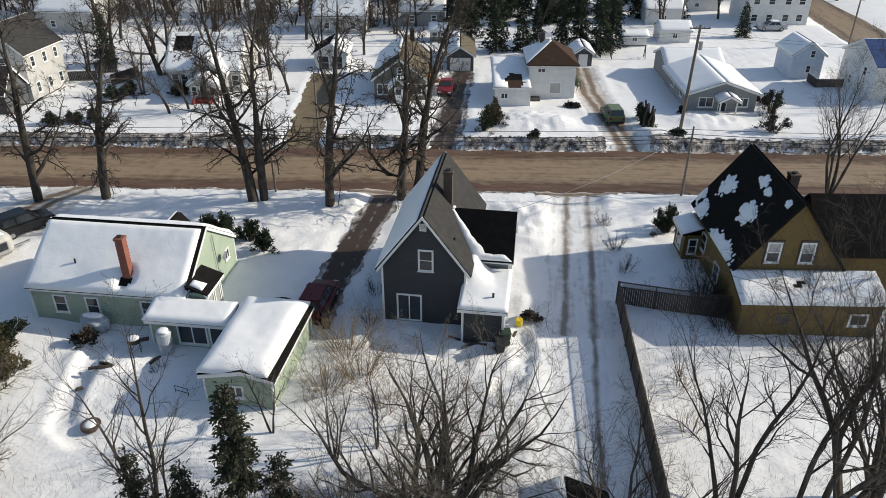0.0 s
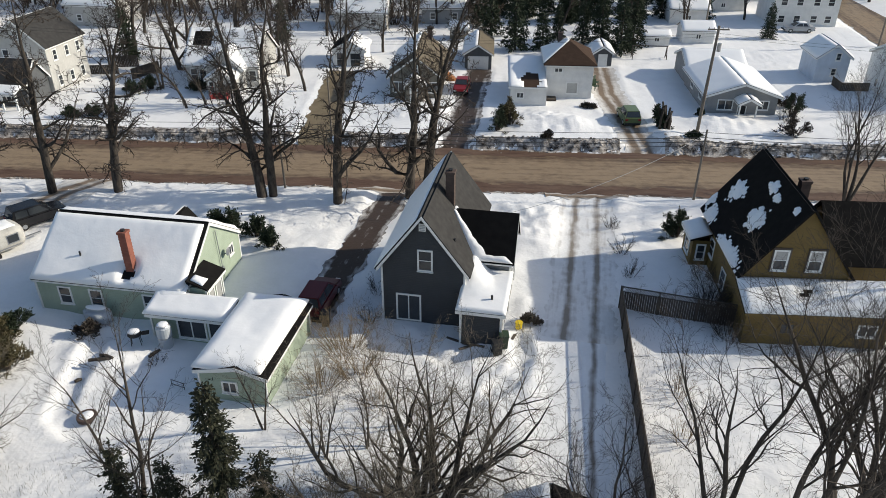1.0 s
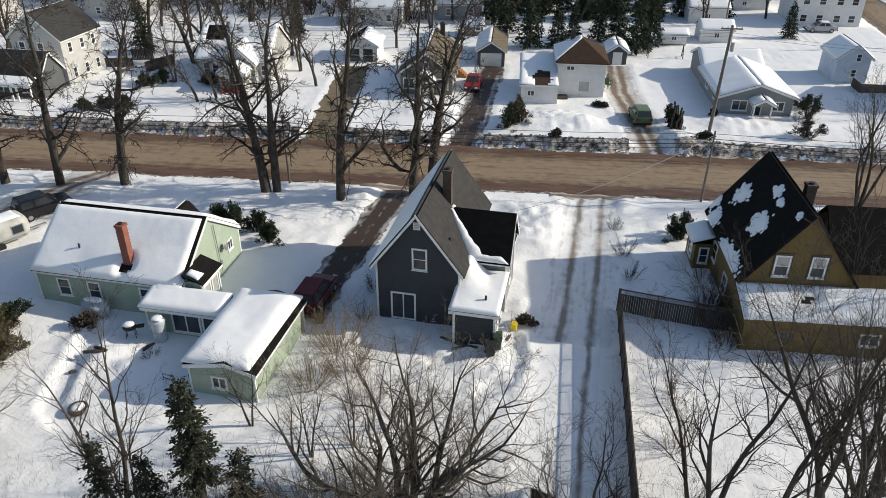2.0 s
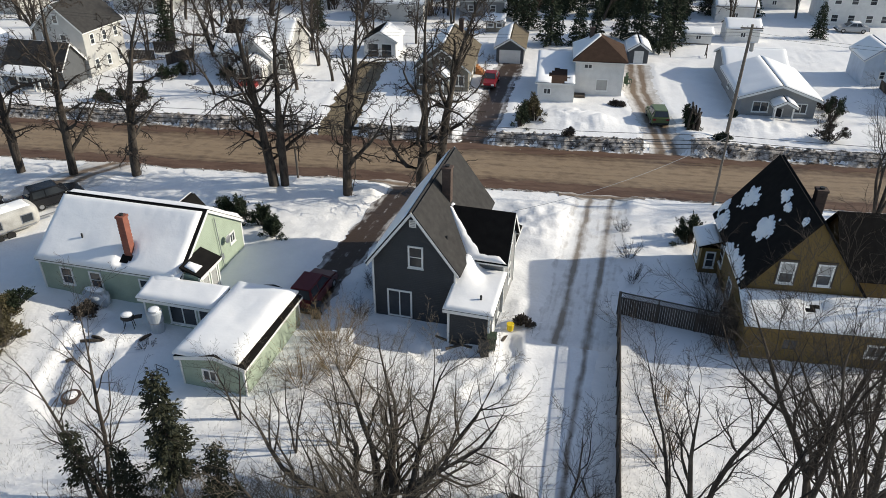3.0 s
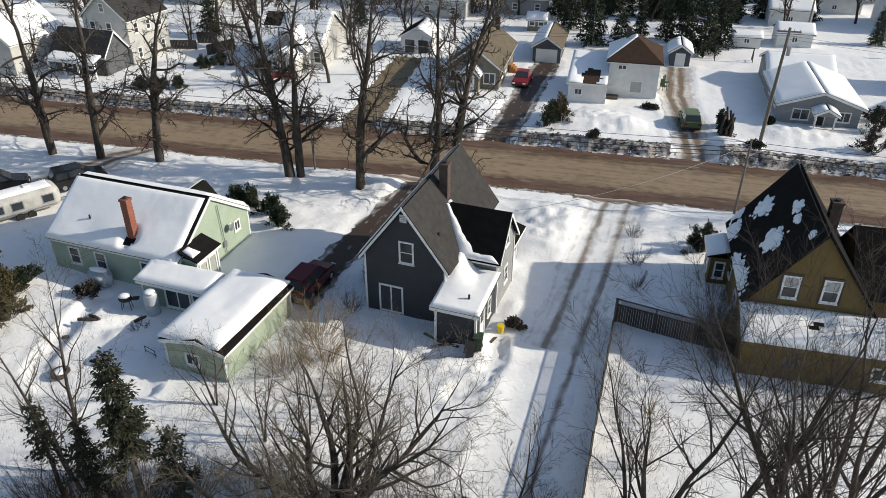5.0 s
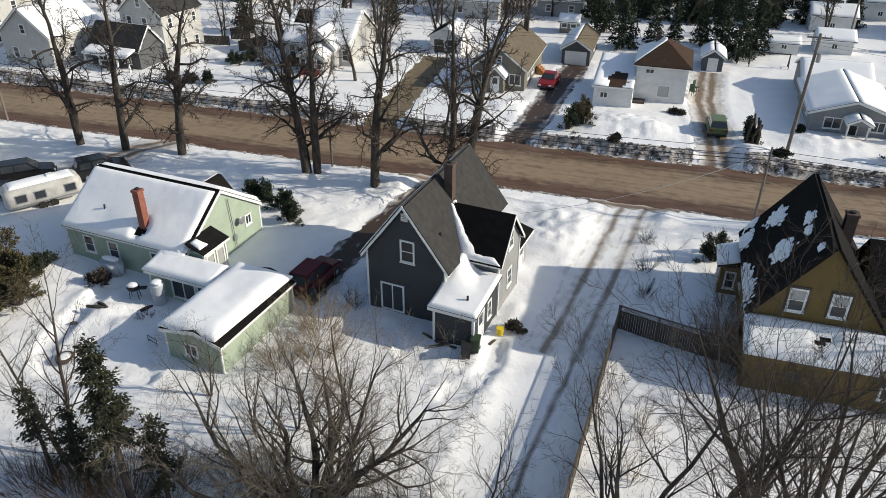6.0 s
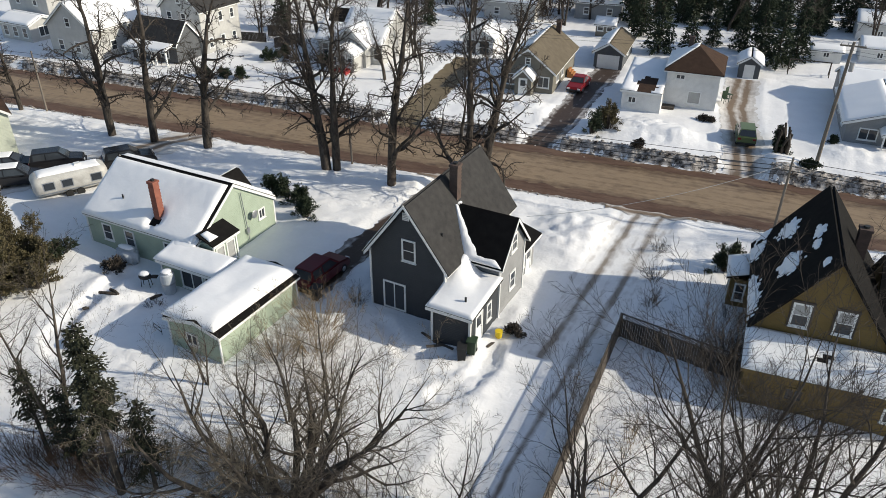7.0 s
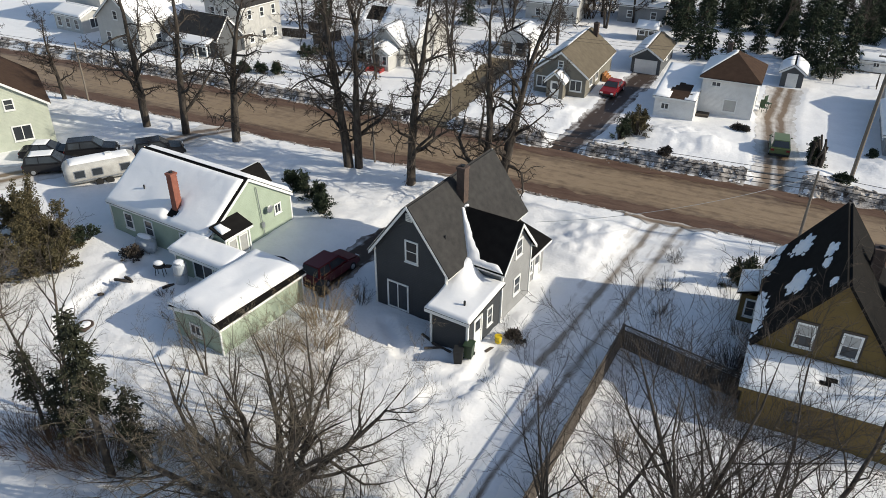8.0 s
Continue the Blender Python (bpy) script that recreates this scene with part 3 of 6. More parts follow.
def dry_weeds(count, seed):
    """Thin dead stalks poking through the snow of the gardens."""
    rng = random.Random(seed)
    vs, fs = [], []
    while count:
        x, y = rng.uniform(-30, 30), rng.uniform(19, 40)
        if noise.noise(Vector((x * 0.22, y * 0.22, 5))) < 0.05 or near_line(x, y, DRIVES["grey_house"][0]) < 2.4 or (-13.5 < x < -8 and y > 30.5) or (y > 35 and x < 6):
            continue
        count -= 1
        z, hgt, a = ground_z(x, y), rng.uniform(0.08, 0.42), rng.random() * 6.283
        dx, dy, lx, ly = math.cos(a) * 0.006, math.sin(a) * 0.006, rng.gauss(0, 0.3) * hgt, rng.gauss(0, 0.3) * hgt
        n0 = len(vs)
        vs += [(x - dx, y - dy, z - 0.05), (x + dx, y + dy, z - 0.05), (x + lx + dx * 0.5, y + ly, z + hgt), (x + lx - dx * 0.5, y + ly, z + hgt)]
        fs.append((n0, n0 + 1, n0 + 2, n0 + 3))
    me = bpy.data.meshes.new("dry_weeds")
    me.from_pydata(vs, [], fs)
    me.materials.append(GREY_TWIG)
    tagged(new("dry_weeds", me), "thin dead stalks poking through the garden snow", "weeds", kind="stuff")


dry_weeds(9000, 8)


# ---- the green house ----
def green_house():
    h = thing("house", "pale green bungalow with snow-covered roof and brick chimney", "house", (-26.9, 39.8, 0), -6)
    south, north = gable_block(h, 0, 10.6, 0, 8.2, 2.6, 5.4, "x", GREEN, BLACK_SHINGLE, 0.14, gable_over=0.12)
    sheet = lambda q, u0, u1: [q[0].lerp(q[1], u0), q[0].lerp(q[1], u1), q[3].lerp(q[2], u1), q[3].lerp(q[2], u0)]
    q = sheet(south, 0.0, 0.978)
    q[2], q[3] = q[2] - (q[2] - q[1]) * 0.03, q[3] - (q[3] - q[0]) * 0.03
    foot = lambda u, v, p: smooth_step(0.75, 1.25, math.hypot((p.x - 6.5) / 0.62, (p.y - 0.66) / 0.62) + 0.3 * noise.noise(p * 2.0))
    part("roof_snow", snow_sheet(q, 0.26, 1.0, 0.25, foot, 0.2), ROOF_SNOW, h, "smooth thick snow", True)
    q = sheet(north, 0.0, 0.99)
    part("roof_snow", snow_sheet(q, 0.26, 2.0, 0.25, lambda u, v, p: smooth_step(1.0, 0.93, v)), ROOF_SNOW, h, "smooth thick snow", True)
    # sunroom on the garden side, its low roof running on from the main slope
    box_walls(h, 8.95, 13.85, -1.72, 0.0, -0.3, 2.05, GREEN, 2.38)
    lean_roof(h, [(8.7, -1.98, 2.02), (14.1, -1.98, 2.02), (14.1, -0.02, 2.4), (8.7, -0.02, 2.4)], BLACK_SHINGLE)
    part("roof_snow", snow_sheet([(8.62, -2.03, 2.15), (14.12, -2.03, 2.15), (14.12, 0.02, 2.54), (8.62, 0.02, 2.54)], 0.27, 3.0, 0.3, None, 0.15), ROOF_SNOW, h, "smooth thick snow", True)
    run_on = lambda u, v, p: (1 - 0.9 * smooth_step(0.55, 1.0, v)) * (0.25 + 0.75 * smooth_step(0.0, 0.3, u)) * (0.5 + 0.5 * smooth_step(0.0, 0.4, v))
    part("roof_snow", snow_sheet([(8.7, -1.5, 2.22), (10.72, -1.5, 2.22), (10.72, 1.1, 3.24), (8.7, 1.1, 3.24)], 0.12, 3.5, 0.7, run_on, 0.12), ROOF_SNOW, h, "smooth thick snow", True)
    window(h, (11.6, -1.72, 1.15), "-y", 1.95, 1.45, sash="pair")
    window(h, (13.2, -1.72, 1.05), "-y", 1.05, 1.65, sash="single")
    for x in (8.95, 13.85):
        part("corner_board", box(x - 0.06, -1.78, -0.3, x + 0.06, -1.66, 2.0), TRIM, h)
    # side entry with a shed roof against the gable wall
    box_walls(h, 10.6, 11.85, 0.26, 2.45, -0.3, 2.85, GREEN, 2.85)
    r = lean_roof(h, [(12.08, 0.05, 2.82), (12.08, 2.7, 2.82), (10.62, 2.7, 3.38), (10.62, 0.05, 3.38)], BLACK_SHINGLE)
    part("roof_snow", snow_sheet([r[0].lerp(r[3], 0.3) + (r[1] - r[0]) * 0.05, r[0].lerp(r[3], 0.3) + (r[1] - r[0]) * 0.36, r[3].lerp(r[0], 0.15) + (r[2] - r[3]) * 0.28, r[3].lerp(r[0], 0.15) + (r[2] - r[3]) * 0.08], 0.26, 4.0, 0.3, None, 0.1), ROOF_SNOW, h, "slumped lump of snow", True)
    for y in (0.85, 1.85):
        window(h, (11.85, y, 1.75), "+x", 0.85, 1.55, BLIND_GLASS, "single")
    for y in (0.26, 2.45):
        part("corner_board", box(11.79, y - 0.06, -0.3, 11.91, y + 0.06, 2.8), TRIM, h)
    # walls
    for x in (2.0, 4.2, 7.95):
        window(h, (x, 0, 1.5), "-y", 0.95, 1.35)
    window(h, (10.6, 6.7, 2.0), "+x", 0.75, 0.85, sash="pair")
    window(h, (0, 2.5, 1.6), "-x", 1.0, 1.2)
    for x in (0.05, 10.55):
        for y in (0.0, 8.2):
            part("corner_board", box(x - 0.06, y - 0.06, -0.3, x + 0.06, y + 0.06, 2.4), TRIM, h)
    # entrance gable on the street side
    vq = gable_block(h, 4.9, 6.8, 7.9, 9.7, 2.2, 3.3, "y", GREEN, BLACK_SHINGLE, 0.2)
    part("roof_snow", snow_sheet(vq[0], 0.16, 6.5, 0.2, None, 0.2), ROOF_SNOW, h, "smooth snow", True)
    chimney(h, 6.5, 1.0, 2.6, 6.15, 0.5, BRICK)
    part("vent_pipe", tube([((2.9, 1.2, 2.9), 0.06), ((2.9, 1.2, 4.2), 0.06)], 8), DARK, h)
    dish = part("satellite_dish", blob((10.95, 5.6, 2.5), (0.06, 0.32, 0.32), None, 0.0), METAL, h)
    part("arm", tube([((10.6, 5.6, 2.2), 0.03), ((10.9, 5.6, 2.4), 0.03)], 6), METAL, dish)
    part("service_mast", tube([((10.72, 5.0, 0.6), 0.03), ((10.72, 4.7, 4.6), 0.03)], 6), METAL, h)
    part("meter_box", box(10.6, 4.8, 1.2, 10.78, 5.1, 1.6), METAL, h)
    return h


green_house()


def green_garage():
    h = thing("garage", "low pale green garage under a thick rounded snow cap", "garage", (-13.2, 31.7, 0), -7)
    w, e = gable_block(h, 0, 3.9, 0, 7.0, 2.3, 2.75, "y", GREEN, BLACK_SHINGLE, 0.22, gable_over=0.2, at=2.3)
    part("roof_snow", snow_sheet([w[0], w[1], e[1].lerp(e[2], 0.12), e[0].lerp(e[3], 0.2)], 0.46, 5.0, 0.7, None, 0.22, 0.16), ROOF_SNOW, h, "smooth thick snow", True)
    window(h, (1.75, 0, 1.3), "-y", 0.95, 0.85, sash="pair")
    for x in (0, 3.9):
        for y in (0, 7.0):
            part("corner_board", box(x - 0.05, y - 0.05, -0.3, x + 0.05, y + 0.05, 2.25), TRIM, h)
    door(h, (1.95, 7.0, 0), "+y", 2.4, 2.05, TRIM, False, "garage_door")
    return h


green_garage()


# ---- the grey house ----
def grey_house():
    h = thing("house", "dark slate-grey two-storey gabled house with white trim", "house", (-4.2, 40.2, 0), -7)
    w, e = gable_block(h, 0.15, 5.45, 0, 9.7, 4.45, 8.0, "y", GREY, SHINGLE, 0.30, gable_over=0.3)
    part("roof_snow", snow_sheet([w[0], w[1], w[2].lerp(w[1], 0.06), w[3].lerp(w[0], 0.06)], 0.07, 7.0, 0.2), ROOF_SNOW, h, "thin shaded snow", True)
    window(h, (2.95, 0, 4.9), "-y", 0.98, 1.55)
    slider = window(h, (1.85, 0, 1.3), "-y", 1.65, 2.05, sash="pair", name="sliding_door", sill=False)
    vent = part("gable_vent", box(2.58, -0.06, 6.98, 3.02, 0.02, 7.5, None, 0.02), TRIM, h, "white louvred vent")
    for k in range(4):
        part("slat", box(2.64, -0.075, 7.05 + 0.11 * k, 2.96, -0.055, 7.10 + 0.11 * k), METAL, vent)
    for x in (0.15, 5.45):
        for y in (0, 9.7):
            part("corner_board", box(x - 0.06, y - 0.06, -0.3, x + 0.06, y + 0.06, 4.4), TRIM, h)
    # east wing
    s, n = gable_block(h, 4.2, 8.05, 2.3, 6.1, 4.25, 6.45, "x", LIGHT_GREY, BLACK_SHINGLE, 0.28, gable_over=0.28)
    for z, hh in ((4.75, 1.25), (2.0, 1.3)):
        window(h, (8.05, 4.3, z), "+x", 0.9, hh)
    for y in (2.3, 6.1):
        part("corner_board", box(7.99, y - 0.06, -0.3, 8.11, y + 0.06, 4.2), TRIM, h)
    # snow lying in the valley between the wing and the main roof
    lie = lambda x, y: (x, y, 6.45 - 1.158 * (4.2 - y) + 0.2)
    part("valley_snow", snow_sheet([lie(5.55, 1.98), lie(8.25, 1.98), lie(4.45, 4.1), lie(4.0, 4.1)], 0.14, 8.0, 0.2, lambda u, v, p: max(1 - smooth_step(0.07, 0.16, v + 0.04 * noise.noise(p * 3)), 1 - smooth_step(0.28, 0.5, u + 0.08 * noise.noise(p * 2))), 0.1, 0.0), ROOF_SNOW, h, "drift of snow in the roof valley", True)
    # back porch
    box_walls(h, 5.5, 8.0, -1.7, 2.28, -0.3, 2.7, GREY, 3.1)
    r = lean_roof(h, [(5.2, -2.0, 2.70), (8.3, -2.0, 2.70), (8.3, 2.27, 3.18), (5.2, 2.27, 3.18)], SHINGLE)
    heap = lambda u, v, p: 0.15 + 0.85 * smooth_step(0.18, 1.05, v) ** 1.2 * (1 - smooth_step(0.0, 0.36 + 0.5 * (1 - v), abs(u - 0.18)))
    part("porch_snow", snow_sheet(r, 1.25, 9.0, 0.12, heap, 0.14), ROOF_SNOW, h, "smooth snow heaped below the valley", True)
    part("vent_pipe", tube([((7.3, -0.9, 2.8), 0.07), ((7.3, -0.9, 3.45), 0.07)], 8), DARK, h)
    part("vent_pipe", tube([((4.6, 1.2, 5.4), 0.07), ((4.6, 1.2, 6.0), 0.07)], 8), DARK, h)
    for x in (5.5, 8.0):
        part("corner_board", box(x - 0.07, -1.77, -0.3, x + 0.07, -1.63, 2.7), TRIM, h)
    door(h, (8.0, -0.5, 0.25), "+x", 1.0, 2.1, TRIM)
    window(h, (8.0, 0.9, 1.6), "+x", 0.7, 1.3)
    # street-side porch
    box_walls(h, 5.45, 7.6, 6.6, 9.2, -0.3, 2.7, LIGHT_GREY, 2.7)
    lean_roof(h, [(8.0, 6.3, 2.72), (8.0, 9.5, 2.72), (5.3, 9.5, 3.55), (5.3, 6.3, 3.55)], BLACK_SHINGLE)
    door(h, (7.6, 8.2, 0.3), "+x", 0.95, 2.05, TRIM)
    window(h, (7.6, 7.2, 1.7), "+x", 0.6, 1.2)
    chimney(h, 3.72, 4.6, 6.3, 9.05, 0.55, DARK_BRICK)
    part("chimney_snow", blob((4.1, 4.45, 6.5), (0.2, 0.24, 0.07)), ROOF_SNOW, h, smooth=True)
    return h


grey_house()


# ---- the ochre house ----
def yellow_house():
    h = thing("house", "ochre clapboard gabled house with black roof and snow patches", "house", (18.75, 41.4, 0), 0)
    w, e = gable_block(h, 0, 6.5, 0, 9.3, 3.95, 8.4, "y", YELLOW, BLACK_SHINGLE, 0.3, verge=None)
    spots = [(0.80, 0.50, 0.10, 0.15), (0.36, 0.49, 0.11, 0.15), (0.83, 0.07, 0.11, 0.12), (0.30, 0.05, 0.24, 0.10), (0.50, 0.84, 0.07, 0.08), (0.38, 0.80, 0.05, 0.05), (0.12, 0.88, 0.04, 0.04), (0.99, 0.2, 0.06, 0.1)]
    def patches(u, v, p):
        k = max(1 - math.hypot((u - a) / c, (v - b) / d) for a, b, c, d in spots)
        return smooth_step(0.0, 0.35, k + 0.35 * noise.noise(p * 1.9) + 0.55 * noise.noise(p * 5.3) - 0.12)
    part("roof_snow", snow_sheet(w, 0.10, 11.0, 0.1, patches, 0.09), ROOF_SNOW, h, "thawing patches of snow", True)
    for x in (2.05, 4.2):
        window(h, (x, 0, 4.9), "-y", 0.95, 1.5, BLIND_GLASS, lower=GLASS)
        part("window_casing", box(x - 0.58, -0.05, 4.05, x - 0.49, 0.03, 5.75), WOOD, h)
        part("window_casing", box(x + 0.49, -0.05, 4.05, x + 0.58, 0.03, 5.75), WOOD, h)
        part("window_casing", box(x - 0.58, -0.06, 5.66, x + 0.58, 0.03, 5.8), WOOD, h)
    for y, z in ((3.2, 1.4), (6.5, 2.0)):
        window(h, (0, y, z), "-x", 1.1, 1.4)
    # low rear annex with a nearly flat roof
    box_walls(h, -0.2, 8.5, -2.5, -0.01, -0.3, 2.65, YELLOW, 3.4)
    r = lean_roof(h, [(-0.45, -2.8, 2.62), (8.8, -2.8, 2.62), (8.8, -0.03, 3.5), (-0.45, -0.03, 3.5)], BLACK_SHINGLE, verge=YELLOW)
    hole = lambda u, v, p: smooth_step(0.7, 1.2, math.hypot((u - 0.44) / 0.09, (v - 0.62) / 0.22) + 0.4 * noise.noise(p * 1.5))
    part("roof_snow", snow_sheet(r, 0.22, 12.0, 0.3, hole), ROOF_SNOW, h, "wind-packed snow", True)
    window(h, (2.4, -2.5, 1.5), "-y", 1.0, 0.9, sash="pair", trim=YELLOW)
    window(h, (7.2, -2.5, 1.5), "-y", 1.2, 0.9, sash="pair")
    # east wing and street-side bay
    gable_block(h, 6.5, 13.5, 2.8, 8.4, 3.4, 6.3, "x", YELLOW, BLACK_SHINGLE, 0.3, verge=None)
    box_walls(h, -1.3, 0.0, 6.9, 9.3, -0.3, 2.3, YELLOW, 2.3)
    r = lean_roof(h, [(-1.55, 9.5, 2.35), (-1.55, 6.7, 2.35), (-0.02, 6.7, 2.85), (-0.02, 9.5, 2.85)], BLACK_SHINGLE)
    part("roof_snow", snow_sheet(r, 0.18, 13.0, 0.25), ROOF_SNOW, h, "smooth snow", True)
    window(h, (-1.3, 8.1, 1.4), "-x", 1.2, 1.3)
    window(h, (-0.65, 6.9, 1.4), "-y", 0.7, 1.3)
    chimney(h, 5.0, 5.9, 4.6, 7.8, 0.62, DARK_BRICK)
    return h


yellow_house()


# ---- plants ----
def chains_mesh(chains, name, mat):
    """One mesh of tapered tubes; each chain is (sides, [(point, radius) ...])."""
    vs, fs = [], []
    for sides, pts in chains:
        prev, fine = None, sides == 3 and len(pts) <= 4
        for i, (p, r) in enumerate(pts[:-1] if fine else pts):
            d = (pts[min(i + 1, len(pts) - 1)][0] - pts[max(i - 1, 0)][0]).normalized()
            u = d.orthogonal().normalized()
            w = d.cross(u)
            n0 = len(vs)
            for k in range(sides):
                a = 6.28318 * k / sides
                q = p + (u * math.cos(a) + w * math.sin(a)) * r
                vs.append((q.x, q.y, q.z))
            if prev is not None:
                for k in range(sides):
                    fs.append((prev + k, prev + (k + 1) % sides, n0 + (k + 1) % sides, n0 + k))
            prev = n0
        if fine:
            tip = len(vs)
            vs.append(tuple(pts[-1][0]))
            fs += [(prev + k, prev + (k + 1) % sides, tip) for k in range(sides)]
    me = bpy.data.meshes.new(name)
    me.from_pydata(vs, [], fs)
    me.materials.append(mat)
    me.polygons.foreach_set("use_smooth", [True] * len(me.polygons))
    return me


def limb(rng, out, p, d, length, r, level, cfg):
    left = cfg["levels"] - level
    n = (8, 6, 4, 2, 1)[level] if left else (1 if level == 4 else 2)
    sides = (9, 6, 3, 3, 3)[level]
    wander, lift = cfg["wander"][level], cfg["lift"][level]
    pts = [(p, r)]
    ways = [d]
    for i in range(n):
        d = (d + Vector((rng.gauss(0, wander), rng.gauss(0, wander), rng.gauss(0, wander) + lift))).normalized()
        p = p + d * (length / n)
        taper = 1 - ((i + 1) / n) ** 1.2 * (0.95 if level < 2 else 0.6)
        pts.append((p, max(r * taper * (rng.uniform(0.86, 1.16) if level < 2 else 1), cfg["thin"])))
        ways.append(d)
    out[level].append((sides, pts))
    if level >= cfg["levels"]:
        return
    for k in range(cfg["kids"][level]):
        f = cfg["from"][level] + (1 - cfg["from"][level]) * (k + rng.random()) / cfg["kids"][level]
        i = min(n - 1, int(f * n))
        g = f * n - i
        q = pts[i][0].lerp(pts[i + 1][0], g)
        rq = pts[i][1] + (pts[i + 1][1] - pts[i][1]) * g
        side = ways[i].orthogonal().normalized()
        side.rotate(Matrix.Rotation(rng.random() * 6.283, 3, ways[i]))
        a = radians(rng.uniform(*cfg["angle"][level]))
        way = ways[i] * math.cos(a) + side * math.sin(a)
        ln = length * cfg["ratio"][level] * (1 - cfg["fall"] * f) * rng.uniform(0.7, 1.2)
        limb(rng, out, q, way.normalized(), ln, rq * rng.uniform(0.38, 0.62), level + 1, cfg)


STREET = dict(levels=4, kids=(18, 10, 8, 5), angle=((22, 78), (30, 75), (30, 80), (25, 80)), ratio=(0.42, 0.46, 0.42, 0.5), fall=0.55,
              wander=(0.06, 0.30, 0.36, 0.38, 0.34), lift=(0.03, 0.06, -0.01, -0.06, -0.08), thin=0.021)
STREET["from"] = (0.13, 0.15, 0.2, 0.2)
YARD = dict(levels=4, kids=(7, 7, 5, 3), angle=((18, 48), (25, 55), (28, 60), (25, 60)), ratio=(0.62, 0.52, 0.48, 0.55), fall=0.45,
            wander=(0.07, 0.12, 0.14, 0.16, 0.16), lift=(0.05, 0.09, 0.06, 0.04, 0.02), thin=0.0075)
YARD["from"] = (0.2, 0.22, 0.2, 0.15)
SLIM = dict(levels=3, kids=(14, 7, 5), angle=((25, 55), (25, 55), (25, 55)), ratio=(0.42, 0.45, 0.5), fall=0.5,
            wander=(0.08, 0.14, 0.16, 0.16), lift=(0.05, 0.08, 0.05, 0.02), thin=0.0055)
SLIM["from"] = (0.22, 0.2, 0.15)


def bare_tree(seed, cfg, height, radius, stems, label, at, group="", twig=None, lean=0.0, name="tree", away=None, joined=False):
    """stems: number of main stems; they lean out by lean."""
    rng = random.Random(seed)
    out = {k: [] for k in range(5)}
    for s in range(stems):
        a = 6.283 * (s + rng.random() * 0.5) / stems if away is None else away + rng.uniform(-0.4, 0.4)
        out_by = lean * (rng.uniform(0.9, 1.5) if s % 2 else rng.uniform(0.3, 0.8)) if stems > 4 else lean
        d = Vector((math.cos(a) * out_by, math.sin(a) * out_by, 1)).normalized()
        p = Vector((math.cos(a), math.sin(a), 0)) * radius * (0.7 if stems > 1 else 0) + Vector((0, 0, -0.3))
        limb(rng, out, p, d, height * rng.uniform(0.85, 1.05), radius * rng.uniform(0.75, 1.05), 0, cfg)
    root = thing(name, label, "tree", (*at, ground_z(*at) - 0.05), 0, group)
    for chain in out[0]:
        ob = new("trunk", chains_mesh([chain], "trunk", BARK))
        ob.parent = root
    for chain in () if joined else out[1]:
        ob = new("limb", chains_mesh([chain], "limb", BARK))
        ob.parent = root
    ch = [c for k in ((1, 2, 3, 4) if joined else (2, 3, 4)) for c in out[k]]
    ob = tagged(new("twig_crown", chains_mesh(ch, "twig_crown", twig or TWIG)), kind="stuff")
    ob.parent = root
    return root


def again(root, at, turn, scale, label=""):
    ob = copy_thing(root, pose(*at, ground_z(*at) - 0.05, 0, 0, turn) @ Matrix.Diagonal((scale, scale, scale, 1)))
    return tagged(ob, label) if label else ob


big = "tall bare roadside tree with dark furrowed bark"
row = "trees along the road"
t1 = bare_tree(11, STREET, 19, 0.44, 1, big, (-16.8, 57.3), row, lean=0.0)
t2 = bare_tree(12, STREET, 18, 0.38, 1, big, (-15.95, 57.6), row, lean=0.0)
t3 = bare_tree(13, STREET, 18, 0.44, 1, big, (-10.1, 56.5), row, lean=0.02)
t4 = bare_tree(14, STREET, 17, 0.43, 1, big, (-29.7, 57.6), row, lean=0.03)
again(t1, (-4.15, 58.3), 130, 0.95)
bare_tree(17, STREET, 17.5, 0.42, 1, big, (-3.0, 58.4), row, lean=0.22, away=0.3)
again(t3, (-35.2, 56.8), 75, 0.95)
again(t2, (-40.3, 56.8), 160, 1.05)
again(t4, (-54.3, 58.9), 310, 0.6)
again(t3, (-62.0, 57.5), 220, 0.9)
far = "bare tree standing in the snow"
FAR = dict(STREET, levels=4, kids=(13, 8, 6, 3), thin=0.019, wander=(0.06, 0.16, 0.2, 0.22, 0.22), lift=(0.03, 0.1, 0.05, 0.02, 0.0))
f1 = bare_tree(15, FAR, 18, 0.34, 1, far, (-32.0, 99.0), lean=0.05, joined=True)
f2 = bare_tree(16, FAR, 17, 0.30, 2, far, (-46.0, 99.0), lean=0.12, joined=True)
bare_tree(18, dict(FAR, kids=(9, 9, 6, 3), angle=((35, 80), (25, 60), (25, 60), (25, 60)), ratio=(0.8, 0.5, 0.45, 0.5)), 10, 0.4, 2, "broad bare tree behind the cottage", (-37.3, 93.8), lean=0.2, joined=True)
